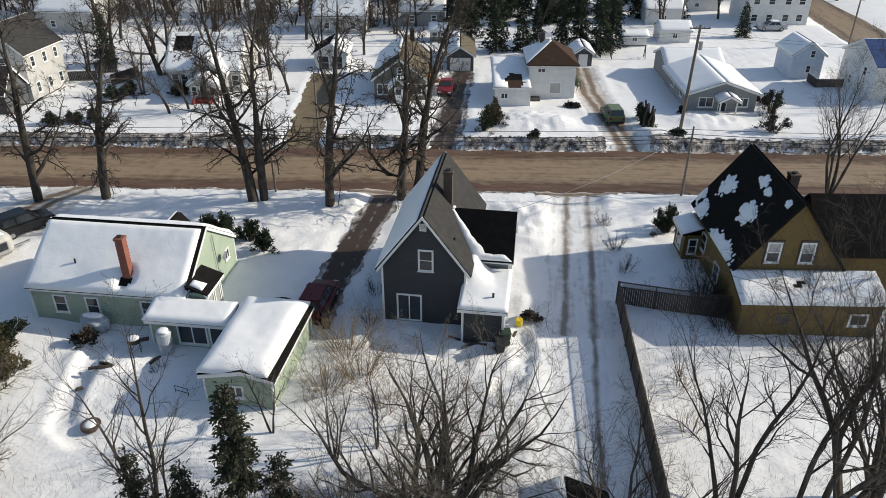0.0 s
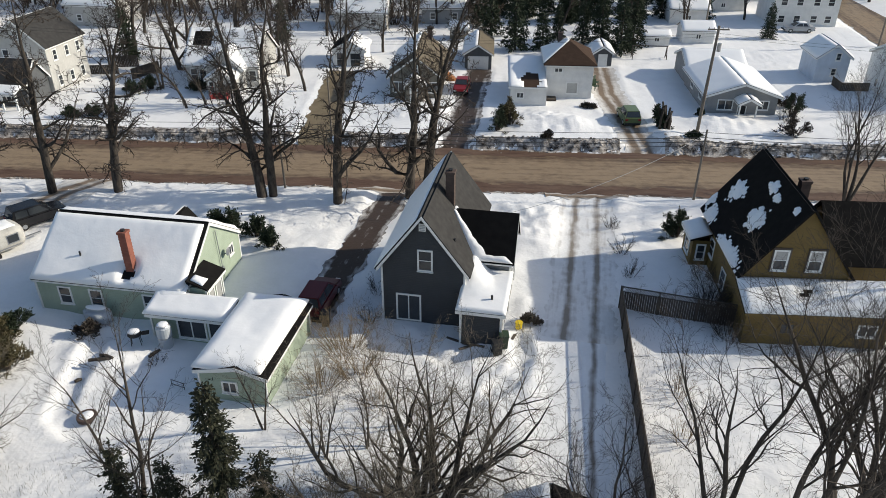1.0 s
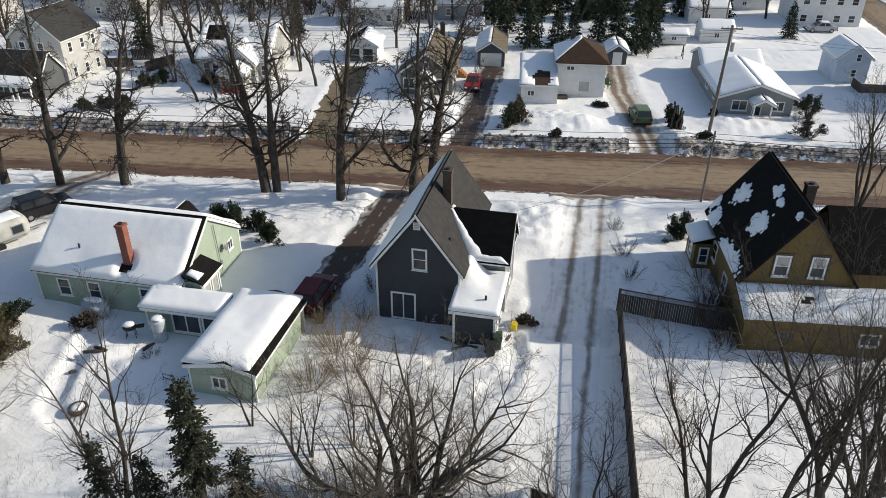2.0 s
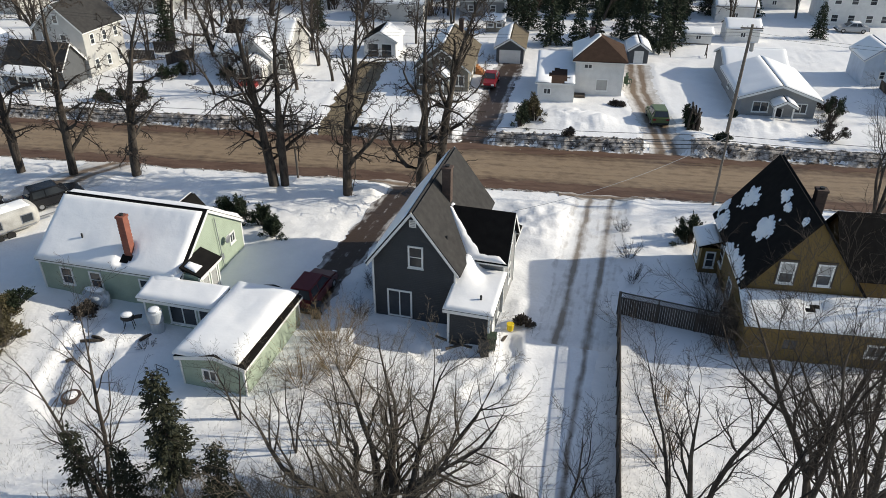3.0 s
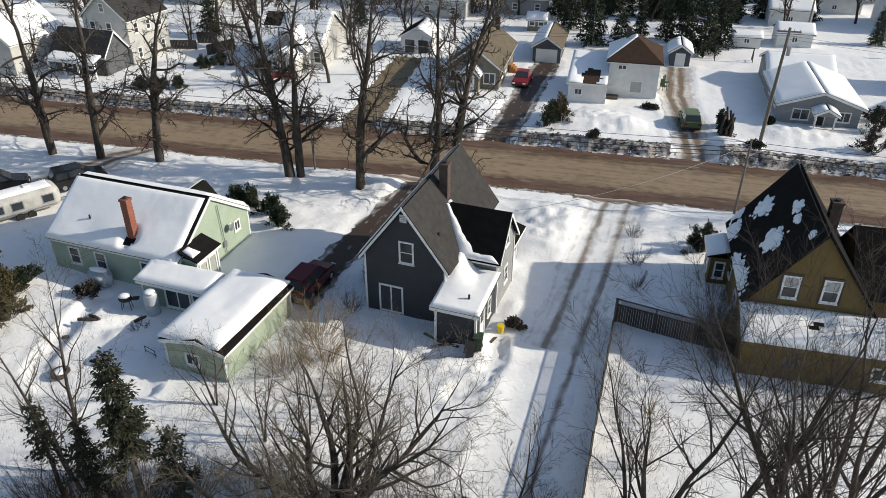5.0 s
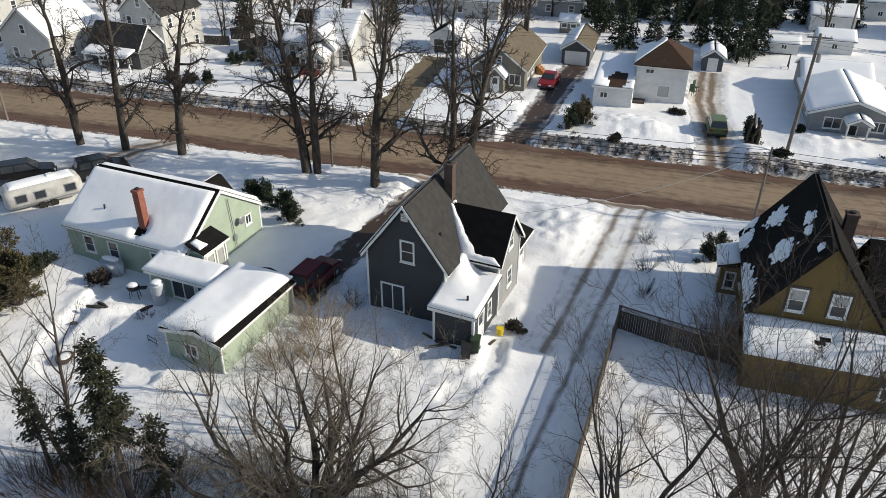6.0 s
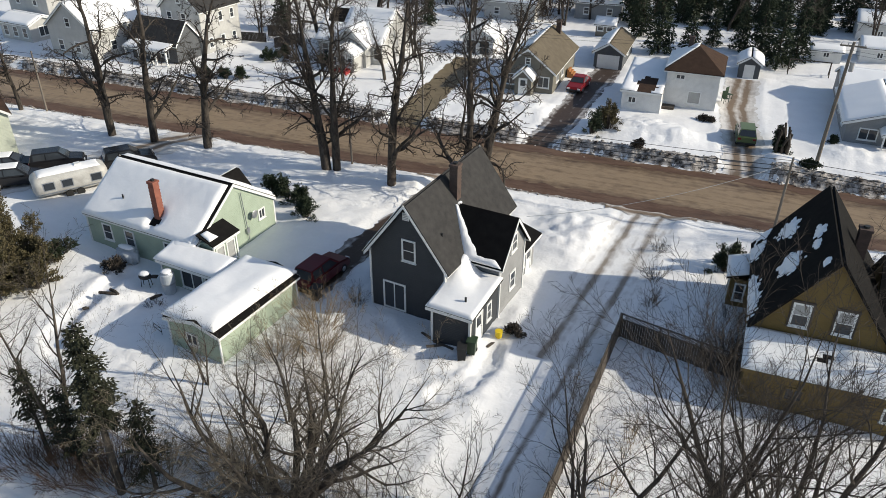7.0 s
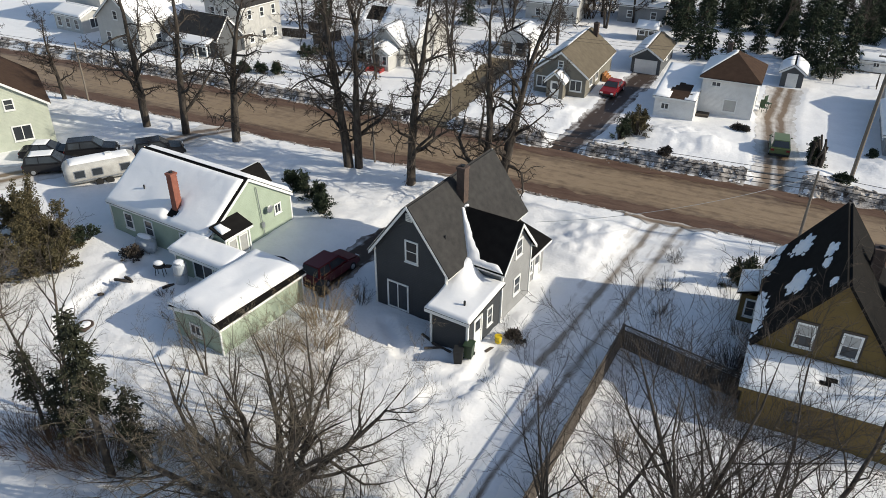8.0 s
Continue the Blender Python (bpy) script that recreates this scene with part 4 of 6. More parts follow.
for (x, y), src, turn, k in (((-42.0, 104), f2, 90, 0.7), ((-22, 112), f1, 10, 0.7), ((-30, 122), f1, 60, 0.7), ((-9, 116), f2, 120, 0.7),
                             ((-50, 112), f1, 250, 0.7), ((-64, 96), f1, 180, 0.75), ((24, 118), f2, 15, 0.65), ((33, 122), f2, 75, 0.65), ((-18, 100), f2, 145, 0.6), ((-12.5, 104), f1, 205, 0.6),
                             ((44, 128), f1, 20, 0.6), ((-3, 126), f2, 250, 0.7), ((-60, 128), f2, 30, 0.7), ((-75, 108), f2, 100, 0.8), ((14, 122), f1, 300, 0.6), ((52, 84), f2, 45, 0.5), ((-36, 112), f1, 15, 0.6), ((-44, 120), f1, 95, 0.7), ((-56, 100), f2, 75, 0.65), ((-70, 104), f2, 35, 0.75), ((-26, 128), f1, 5, 0.7), ((-52, 130), f2, 55, 0.75), ((-80, 122), f1, 85, 0.8), ((-14, 128), f1, 175, 0.65), ((-38, 134), f2, 215, 0.75), ((-92, 100), f1, 265, 0.8), ((-72, 134), f2, 295, 0.8), ((-23, 92), f2, 33, 0.55), ((-19.5, 86), f1, 63, 0.55), ((-62, 92), f1, 12, 0.7), ((-46, 92), f2, 222, 0.55), ((-22.8, 82.5), f1, 190, 0.6), ((-29.8, 80.6), f1, 90, 0.42), ((-26, 98.5), f2, 10, 0.7), ((-37, 86), f2, 10, 0.5), ((-31.5, 79.2), f1, 140, 0.5), ((-27.2, 80.2), f2, 70, 0.5)):
    again(src, (x, y), turn, k, far)

WIDE = dict(YARD, thin=0.0052, kids=(12, 9, 7, 4), angle=((25, 75), (28, 62), (30, 65), (25, 65)), wander=(0.13, 0.18, 0.19, 0.2, 0.2), lift=(0.11, 0.10, 0.05, 0.02, 0.0), ratio=(0.52, 0.5, 0.46, 0.5), fall=0.45)
WIDE["from"] = (0.15, 0.18, 0.2, 0.15)
yard = bare_tree(21, WIDE, 9.8, 0.22, 12, "wide many-stemmed bare tree in the snowy garden", (-0.1, 23.4), lean=1.0, twig=GREY_TWIG)
WHIP = dict(levels=4, kids=(11, 9, 7, 4), angle=((16, 50), (20, 52), (22, 56), (20, 60)), ratio=(0.52, 0.52, 0.5, 0.55), fall=0.45,
            wander=(0.10, 0.17, 0.19, 0.20, 0.20), lift=(0.04, 0.09, 0.06, 0.03, 0.01), thin=0.0055)
WHIP["from"] = (0.16, 0.15, 0.15, 0.15)
mid = bare_tree(22, dict(WHIP, kids=(10, 8, 6, 3), wander=(0.14, 0.2, 0.2, 0.2, 0.2)), 9.8, 0.15, 3, "small bare tree with several crooked stems", (7.2, 21.0), lean=0.2)
CROWN = dict(WHIP, kids=(10, 9, 6, 4), thin=0.006)
CROWN["from"] = (0.3, 0.18, 0.15, 0.15)
r1 = bare_tree(23, dict(CROWN, kids=(9, 8, 6, 4)), 12.0, 0.16, 3, "bare tree with upright whippy stems", (13.0, 23.5), lean=0.15)
r2 = bare_tree(24, CROWN, 14.6, 0.20, 4, "large bare tree with dark upright stems", (16.0, 22.6), lean=0.26)
again(r2, (18.8, 23.8), 140, 1.06)
again(r1, (20.8, 25.4), 30, 1.12)
# unseen tree east of the view, added to shade the ochre house's annex
again(r2, (34.8, 41.0), 60, 0.9)
again(mid, (10.1, 22.2), 90, 0.75)
slim = bare_tree(25, SLIM, 10.6, 0.12, 2, "slender bare sapling standing in deep snow", (-13.2, 23.2), lean=0.08)
again(slim, (-9.1, 29.4), 120, 0.5)
again(slim, (-12.2, 22.6), 200, 0.7)
again(slim, (-3.4, 28.5), 20, 0.5)
again(slim, (-1.4, 30.2), 260, 0.45)
again(slim, (-5.4, 27.6), 260, 0.5)
again(yard, (-23.4, 24.6), 70, 0.8)
again(r2, (33.2, 59.6), 80, 0.8, "bare spreading tree beside the road")
again(r1, (46.5, 74.5), 120, 0.8, "bare spreading tree beside the road")


def shrub(seed, at, height, spread, label, mat=None, stems=26, name="shrub"):
    rng = random.Random(seed)
    cfg = dict(SLIM, levels=2, kids=(6, 4), lift=(0.02, 0.04, 0.02, 0))
    cfg["from"] = (0.25, 0.2)
    out = {k: [] for k in range(5)}
    for k in range(stems):
        a, r = rng.random() * 6.283, math.sqrt(rng.random()) * spread
        p = Vector((math.cos(a) * r * 0.5, math.sin(a) * r * 0.5, -0.2))
        limb(rng, out, p, Vector((math.cos(a) * r / spread * 0.8, math.sin(a) * r / spread * 0.8, 1)).normalized(), height * rng.uniform(0.6, 1.1), 0.022, 0, cfg)
    root = thing(name, label, "shrub", (*at, ground_z(*at) - 0.05))
    for nm, levels in (("stem_clump", (0,)), ("twig_crown", (1, 2))):
        ob = tagged(new(nm, chains_mesh([(3, c[1]) for k in levels for c in out[k]], nm, mat or TWIG)), kind="stuff")
        ob.parent = root
    return root


def spray_mesh(rng, name, mat, tips, size, per):
    """Many small leaf sprays round the given points: (point, outward way)."""
    vs, fs = [], []
    for p, d in tips:
        for k in range(per):
            w = (d + Vector((rng.gauss(0, 0.7), rng.gauss(0, 0.7), rng.gauss(0, 0.5)))).normalized()
            s = w.orthogonal().normalized()
            s.rotate(Matrix.Rotation(rng.random() * 6.283, 3, w))
            ln, wd = size * rng.uniform(0.6, 1.3), size * rng.uniform(0.14, 0.28)
            q = p + Vector((rng.gauss(0, size * 0.45), rng.gauss(0, size * 0.45), rng.gauss(0, size * 0.35)))
            n0 = len(vs)
            bend = Vector((0, 0, -0.15 * ln))
            vs += [tuple(q), tuple(q + w * ln * 0.5 + s * wd), tuple(q + w * ln + bend), tuple(q + w * ln * 0.5 - s * wd)]
            fs.append((n0, n0 + 1, n0 + 2, n0 + 3))
    me = bpy.data.meshes.new(name)
    me.from_pydata(vs, [], fs)
    me.materials.append(mat)
    return me


def conifer(seed, at, height, radius, label, mat=None, per=5, size=0.42, ragged=0.25, group="", bare=0.06, name="conifer"):
    rng = random.Random(seed)
    root = thing(name, label, "conifer", (*at, ground_z(*at) - 0.05), 0, group)
    top = Vector((rng.gauss(0, 0.1), rng.gauss(0, 0.1), height))
    ob = new("trunk", chains_mesh([(7, [(Vector((0, 0, -0.3)), height * 0.022), (top * 0.5, height * 0.013), (top, 0.01)])], "trunk", BARK))
    ob.parent = root
    chains, tips = [], []
    n = int(height * 11)
    for k in range(n):
        f = bare + (0.99 - bare) * (k + rng.random()) / n
        a = k * 2.4 + rng.gauss(0, 0.4)
        ln = radius * (1 - f) ** 0.8 * rng.uniform(1 - ragged * 1.6, 1 + ragged * 0.6) + 0.12
        p = top * f
        end = p + Vector((math.cos(a) * ln, math.sin(a) * ln, -0.22 * ln + rng.gauss(0, 0.12)))
        chains.append((3, [(p, 0.03), (p.lerp(end, 0.5) + Vector((0, 0, 0.06 * ln)), 0.02), (end, 0.008)]))
        for g in range(2, 3 + int(ln / (size * 0.55))):
            q = p.lerp(end, min(1, g / (2 + int(ln / (size * 0.55)))))
            tips.append((q, (end - p).normalized()))
    for nm, me in (("bough_tier", chains_mesh(chains, "bough_tier", BARK)), ("crown", spray_mesh(rng, "crown", mat or NEEDLES, tips, size, per))):
        ob = tagged(new(nm, me), kind="stuff")
        ob.parent = root
    return root


def bush(seed, at, height, spread, label, mat=None, size=0.3, per=7, name="evergreen_bush", clumps=60):
    """A low evergreen: many leafy shoots over branching stems, ragged outline."""
    rng = random.Random(seed)
    root = thing(name, label, "bush", (*at, ground_z(*at) - 0.05))
    chains, tips = [], []
    lobes = [(rng.random() * 6.283, rng.uniform(0.15, 0.8) * spread, rng.uniform(0.45, 1.1) * height, rng.uniform(0.3, 0.6) * spread) for k in range(max(4, clumps // 14))]
    for k in range(clumps):
        la, lr, lh, lw = rng.choice(lobes)
        r = abs(rng.gauss(0, 0.6))
        a = rng.random() * 6.283
        end = Vector((math.cos(la) * lr + math.cos(a) * lw * r, math.sin(la) * lr + math.sin(a) * lw * r, max(0.15, lh * (1 - 0.45 * r * r) * rng.uniform(0.45, 1.1))))
        z = end.z
        chains.append((3, [(Vector((end.x * 0.25, end.y * 0.25, -0.2)), 0.03), (Vector((end.x * 0.65, end.y * 0.65, z * 0.6)), 0.02), (end, 0.008)]))
        for g in (0.5, 0.75, 0.9, 1.0):
            tips.append((chains[-1][1][1][0].lerp(end, g), (end + Vector((0, 0, 0.5))).normalized()))
    for nm, me in (("stem_clump", chains_mesh(chains, "stem_clump", BARK)), ("leaf_crown", spray_mesh(rng, "leaf_crown", mat or CEDAR, tips, size, per))):
        ob = tagged(new(nm, me), kind="stuff")
        ob.parent = root
    return root


# ---- houses across the road ----
def hip_roof(parent, x0, x1, y0, y1, eave, peak, run, mat, over=0.3, thick=0.12, along="y"):
    """A hipped roof; run is the length of its ridge. Returns the four upper slopes as lists of corners."""
    x0, x1, y0, y1 = x0 - over, x1 + over, y0 - over, y1 + over
    cx, cy = (x0 + x1) / 2, (y0 + y1) / 2
    a, b = (Vector((cx, cy - run / 2, peak)), Vector((cx, cy + run / 2, peak))) if along == "y" else (Vector((cx - run / 2, cy, peak)), Vector((cx + run / 2, cy, peak)))
    c = [Vector((x0, y0, eave)), Vector((x1, y0, eave)), Vector((x1, y1, eave)), Vector((x0, y1, eave))]
    faces = [[c[0], c[1], a], [c[1], c[2], b, a], [c[2], c[3], b], [c[3], c[0], a, b]] if along == "y" else [[c[0], c[1], b, a], [c[1], c[2], b], [c[2], c[3], a, b], [c[3], c[0], a]]
    bm = bmesh.new()
    for f in faces:
        bm.faces.new([bm.verts.new(p) for p in f])
    lower = [bm.verts.new(p - Vector((0, 0, thick))) for p in c]
    bm.faces.new(lower[::-1])
    for i in range(4):
        j = (i + 1) % 4
        bm.faces.new((lower[i], lower[j], bm.verts.new(c[j]), bm.verts.new(c[i])))
    bmesh.ops.remove_doubles(bm, verts=bm.verts[:], dist=0.001)
    bmesh.ops.recalc_face_normals(bm, faces=bm.faces[:])
    ob = part("roof", bm, mat, parent)
    part("fascia", box(x0 - 0.02, y0 - 0.02, eave - thick - 0.08, x1 + 0.02, y0 + 0.02, eave - thick), TRIM, ob)
    return faces


def white_house():
    h = thing("house", "white house with brown hipped roof and low snowy annex", "house", (9.0, 85.8, 0))
    box_walls(h, 0, 5.4, 0, 6.8, -0.3, 4.2, WHITE_SIDING)
    f = hip_roof(h, 0, 5.4, 0, 6.8, 4.3, 6.3, 1.0, BROWN_SHINGLE, 0.35)
    part("roof_snow", snow_sheet([f[3][1].lerp(f[3][0], 0.05), f[3][0], f[3][3], f[3][2]], 0.16, 1.4, 0.2), ROOF_SNOW, h, "smooth snow on the shaded slope", True)
    window(h, (3.1, 0, 1.5), "-y", 1.4, 1.4, BLIND_GLASS, "single")
    window(h, (1.4, 0, 3.6), "-y", 1.0, 0.6, sash="pair")
    window(h, (5.4, 3.5, 1.6), "+x", 1.0, 1.2)
    box_walls(h, -4.1, -0.01, -2.9, 6.0, -0.3, 2.35, WHITE_SIDING, 3.2)
    r = lean_roof(h, [(-4.35, -3.1, 2.35), (0.02, -3.1, 2.35), (0.02, 6.2, 3.3), (-4.35, 6.2, 3.3)], BROWN_SHINGLE)
    worn = lambda u, v, p: smooth_step(0.5, 1.0, math.hypot((u - 0.60) / 0.46, (v - 0.22) / 0.50) + 0.25 * noise.noise(p * 1.4))
    part("roof_snow", snow_sheet(r, 0.16, 2.4, 0.25, worn), ROOF_SNOW, h, "snow with a thawed patch", True)
    window(h, (-3.0, -2.9, 1.45), "-y", 0.9, 0.75, sash="pair")
    chimney(h, 1.7, 4.3, 4.6, 6.9, 0.5, DARK_BRICK)
    part("entrance_step", box(-0.2, -1.2, -0.3, 1.3, -0.02, 0.5, None, 0.03), WOOD, h)


white_house()


def brown_house():
    h = thing("house", "olive-brown bungalow with tan shingle roof and gabled entry", "house", (-9.1, 84.8, 0))
    w, e = gable_block(h, 0, 6.0, 0, 11.5, 2.75, 5.0, "y", BROWN_SIDING, TAN_SHINGLE, 0.35)
    part("roof_snow", snow_sheet([w[0].lerp(w[1], 0.25), w[1], w[2], w[3].lerp(w[2], 0.25)], 0.15, 3.3, 0.3), ROOF_SNOW, h, "snow on the shaded slope", True)
    v = gable_block(h, 2.0, 3.9, -1.5, 0.1, 2.2, 3.1, "y", BROWN_SIDING, TAN_SHINGLE, 0.2)
    for q in v:
        part("roof_snow", snow_sheet(q, 0.14, 4.1, 0.15), ROOF_SNOW, h, "snow on the entry roof", True)
    door(h, (2.95, -1.5, 0.25), "-y", 1.0, 1.95, TRIM)
    for x in (1.0, 4.9):
        window(h, (x, 0, 1.5), "-y", 1.4, 1.3, sash="pair")
    window(h, (3.0, 0, 3.7), "-y", 0.65, 0.8)
    for y in (2.2, 4.6):
        window(h, (6.0, y, 1.6), "+x", 1.2, 1.1, sash="pair")
    chimney(h, 3.9, 10.6, 3.8, 6.0, 0.55, DARK_BRICK)
    for i in range(5):
        part("step", box(6.2 + 0.25 * i, 6.6, -0.2, 6.45 + 0.25 * i, 8.0, 1.2 - 0.22 * i), ORANGE_WOOD, h)


brown_house()


def small_gable(name, label, at, size, eave, ridge, along, wall, roof, turn=0, snow=(0.2, 0.2), category="shed", windows=(), doors=(), over=0.25, chim=None, cover=(1.0, 1.0)):
    """A plain gabled building with its windows and doors: windows (p, axis, w, h), doors (p, axis, w, h)."""
    h = thing(name, label, category, (*at, 0), turn)
    quads = gable_block(h, 0, size[0], 0, size[1], eave, ridge, along, wall, roof, over)
    for q, d, k in zip(quads, snow, cover):
        if d:
            q = [q[0].lerp(q[1], 1 - k), q[1], q[2], q[3].lerp(q[2], 1 - k)]
            part("roof_snow", snow_sheet(q, d, at[0], 0.25, None, 0.35), ROOF_SNOW, h, "smooth snow", True)
    for p, axis, w, hh in windows:
        window(h, p, axis, w, hh, sash="double" if hh > w else "pair")
    for p, axis, w, hh in doors:
        door(h, p, axis, w, hh, TRIM, False)
    if chim:
        chimney(h, *chim)
    return h


small_gable("garage", "grey garage with white overhead door and tan roof", (-0.8, 97.0), (3.5, 8.2), 2.2, 3.3, "y", DARK_SIDING, TAN_SHINGLE, 0, (0.14, 0), "garage", doors=[((1.75, 0, 0), "-y", 2.7, 1.9)], windows=[((3.5, 4, 1.5), "+x", 0.8, 0.8)])
small_gable("garden_shed", "dark garden shed with snowy roof and pale door", (16.2, 99.6), (2.4, 3.9), 1.95, 2.75, "y", DARK_SIDING, BLACK_SHINGLE, 0, (0.22, 0.22), doors=[((1.2, 0, 0.05), "-y", 1.2, 1.75)])
small_gable("carport", "white outbuilding with dark open front under snow", (-18.2, 97.0), (4.2, 5.0), 2.3, 3.5, "y", WHITE_SIDING, BLACK_SHINGLE, 0, (0.0, 0.18), "shed", windows=[((1.2, 0, 1.1), "-y", 1.5, 1.9), ((3.0, 0, 1.1), "-y", 1.5, 1.9)])
g = small_gable("house", "light grey bungalow with snowy gable roof and small entry porch", (26.6, 81.6), (7.6, 10.6), 2.35, 3.65, "y", LIGHT_GREY, BLACK_SHINGLE, 0, (0.16, 0.16), "house", over=0.45,
                windows=[((2.0, 0, 1.35), "-y", 1.7, 1.2), ((6.1, 0, 1.35), "-y", 1.3, 1.1), ((0, 3, 1.5), "-x", 1.2, 1.0), ((0, 7, 1.5), "-x", 1.2, 1.0)])
for x in (3.2, 5.0):
    part("porch_post", box(x - 0.07, -1.5, -0.3, x + 0.07, -1.36, 1.95), TRIM, g)
door(g, (3.9, 0, 0.2), "-y", 1.0, 1.9, DARK)
for q in gable_block(g, 3.1, 5.1, -1.6, -0.02, 1.98, 2.5, "y", LIGHT_GREY, BLACK_SHINGLE, 0.2, base=1.8):
    part("roof_snow", snow_sheet(q, 0.14, 6.1, 0.15), ROOF_SNOW, g, "snow on the porch roof", True)
small_gable("outbuilding", "grey outbuilding with snow-covered green roof", (26.8, 92.6), (7.0, 6.5), 2.3, 3.6, "x", LIGHT_GREY, GREEN_PLASTIC, 0, (0.16, 0.16), "house", windows=[((7.0, 3, 1.4), "+x", 1.0, 0.9)])
small_gable("house", "small pale blue two-storey house with snow-covered roof", (43.0, 94.6), (3.9, 5.2), 3.3, 4.8, "y", BLUE_SIDING, BLUE_METAL, 0, (0.16, 0.16), "house", windows=[((2.4, 0, 3.4), "-y", 0.7, 1.0), ((2.2, 0, 1.5), "-y", 0.7, 1.0)])
small_gable("house", "white house with bright blue metal roof", (48.9, 85.5), (8.0, 8.5), 4.4, 6.4, "x", WHITE_SIDING, BLUE_METAL, 0, (0, 0.14), "house", windows=[((0, 2.5, 3.2), "-x", 0.8, 1.1), ((0, 5.5, 1.4), "-x", 0.8, 1.1), ((2.5, 0, 1.5), "-y", 1.0, 1.2)])
small_gable("house", "large white two-storey house far behind the yards", (47.0, 124.0), (10.0, 8.0), 5.0, 7.6, "x", WHITE_SIDING, SHINGLE, 0, (0.16, 0.16), "house",
            windows=[((x, 0, z), "-y", 1.1, 1.2) for x in (1.4, 3.8, 6.4, 8.6) for z in (1.4, 4.0)] + [((10.0, 3, 4.0), "+x", 1.0, 1.2), ((10.0, 6, 1.4), "+x", 1.0, 1.2)])
for x, y, w, d, e_, r_, lab in ((30.5, 112.0, 4.5, 4.0, 2.1, 3.0, "white shed with snowy roof"), (24.6, 110.0, 3.6, 2.6, 1.7, 2.2, "low white shed under snow"), (31.0, 124.0, 6.0, 5.0, 2.6, 3.8, "white cottage under snow"), (38.0, 134.0, 8.0, 6.0, 3.0, 4.8, "white cottage under snow")):
    small_gable("outbuilding", lab + " at the back of the yards", (x, y), (w, d), e_, r_, "x", WHITE_SIDING, SHINGLE, 0, (0.15, 0.15), windows=[((w * 0.5, 0, 1.3), "-y", 0.8, 0.8)])


def porch_house():
    h = thing("house", "pale cottage with snowy roof, gabled porch and red front steps", "house", (-34.3, 87.4, 0))
    south, north = gable_block(h, 0, 8.9, 0, 8.6, 3.0, 6.1, "x", OLD_WHITE, BLACK_SHINGLE, 0.4)
    thaw = lambda u, v, p: smooth_step(0.75, 1.15, max(abs(u - 0.2) / 0.17, abs(v - 0.72) / 0.27) + 0.12 * noise.noise(p * 1.3))
    part("roof_snow", snow_sheet(south, 0.18, 5.5, 0.3, thaw, 0.25), ROOF_SNOW, h, "snow with a thawed patch", True)
    part("roof_snow", snow_sheet(north, 0.18, 6.5, 0.3, None, 0.35), ROOF_SNOW, h, "smooth snow", True)
    for q in gable_block(h, 3.2, 7.4, -1.6, 3.4, 2.9, 4.9, "y", OLD_WHITE, BLACK_SHINGLE, 0.3):
        part("roof_snow", snow_sheet(q, 0.16, 7.5, 0.25, None, 0.3), ROOF_SNOW, h, "smooth snow", True)
    for x in (1.0, 2.1):
        window(h, (x, 0, 1.6), "-y", 0.95, 1.6)
    window(h, (8.2, 0, 1.6), "-y", 0.95, 1.4)
    for q in gable_block(h, 3.9, 7.0, -4.0, -1.58, 2.3, 3.2, "y", OLD_WHITE, BLACK_SHINGLE, 0.2):
        part("roof_snow", snow_sheet(q, 0.16, 8.5, 0.2), ROOF_SNOW, h, "snow on the porch roof", True)
    door(h, (5.5, -4.0, 0.6), "-y", 0.9, 1.7, GLASS)
    for x in (4.45, 6.5):
        window(h, (x, -4.0, 1.5), "-y", 0.7, 1.2)
    for i in range(4):
        part("step", box(4.6, -4.3 - 0.3 * i, -0.2, 6.4, -4.0 - 0.3 * i, 0.75 - 0.2 * i), RED_WOOD, h, "red-stained wooden step")
    for x in (4.55, 6.45):
        part("handrail", tube([((x, -4.0, 1.5), 0.05), ((x, -5.3, 0.9), 0.05), ((x, -5.3, -0.2), 0.05)], 6), RED_WOOD, h)
        part("side_board", box(x - 0.04, -5.2, -0.2, x + 0.04, -4.02, 0.7), RED_WOOD, h)


porch_house()
# tall white houses by the bend
tall = [((x, 0, z), "-y", 0.9, 1.4) for x in (1.5, 4.0) for z in (1.7, 4.6)] + [((6.8, y, z), "+x", 0.8, 1.3) for y in (1.4, 3.6, 5.7) for z in (1.6, 4.6)]
small_gable("house", "tall white two-storey house with steep dark roof", (-55.3, 83.8), (6.8, 7.0), 5.8, 8.6, "y", OLD_WHITE, SHINGLE, -8, (0.14, 0), "house", windows=tall + [((3.4, 0, 7.0), "-y", 0.8, 1.1)])
g = small_gable("house", "low dark-roofed house with a snowy white-posted veranda", (-56.6, 78.9), (7.4, 4.2), 2.7, 5.0, "x", DARK_SIDING, SHINGLE, -4, (0.0, 0.16), "house", windows=[((1.8, 0, 1.4), "-y", 1.4, 1.2), ((5.4, 0, 1.4), "-y", 1.4, 1.2)])
q = lean_roof(g, [(0.2, -1.7, 2.05), (7.2, -1.7, 2.05), (7.2, 0.1, 2.6), (0.2, 0.1, 2.6)], SHINGLE)
part("roof_snow", snow_sheet(q, 0.16, 9.5, 0.2), ROOF_SNOW, g, "snow on the veranda roof", True)
for x in (0.4, 2.6, 4.6, 5.3, 7.0):
    part("veranda_post", box(x - 0.09, -1.6, -0.3, x + 0.09, -1.42, 2.05), TRIM, g)
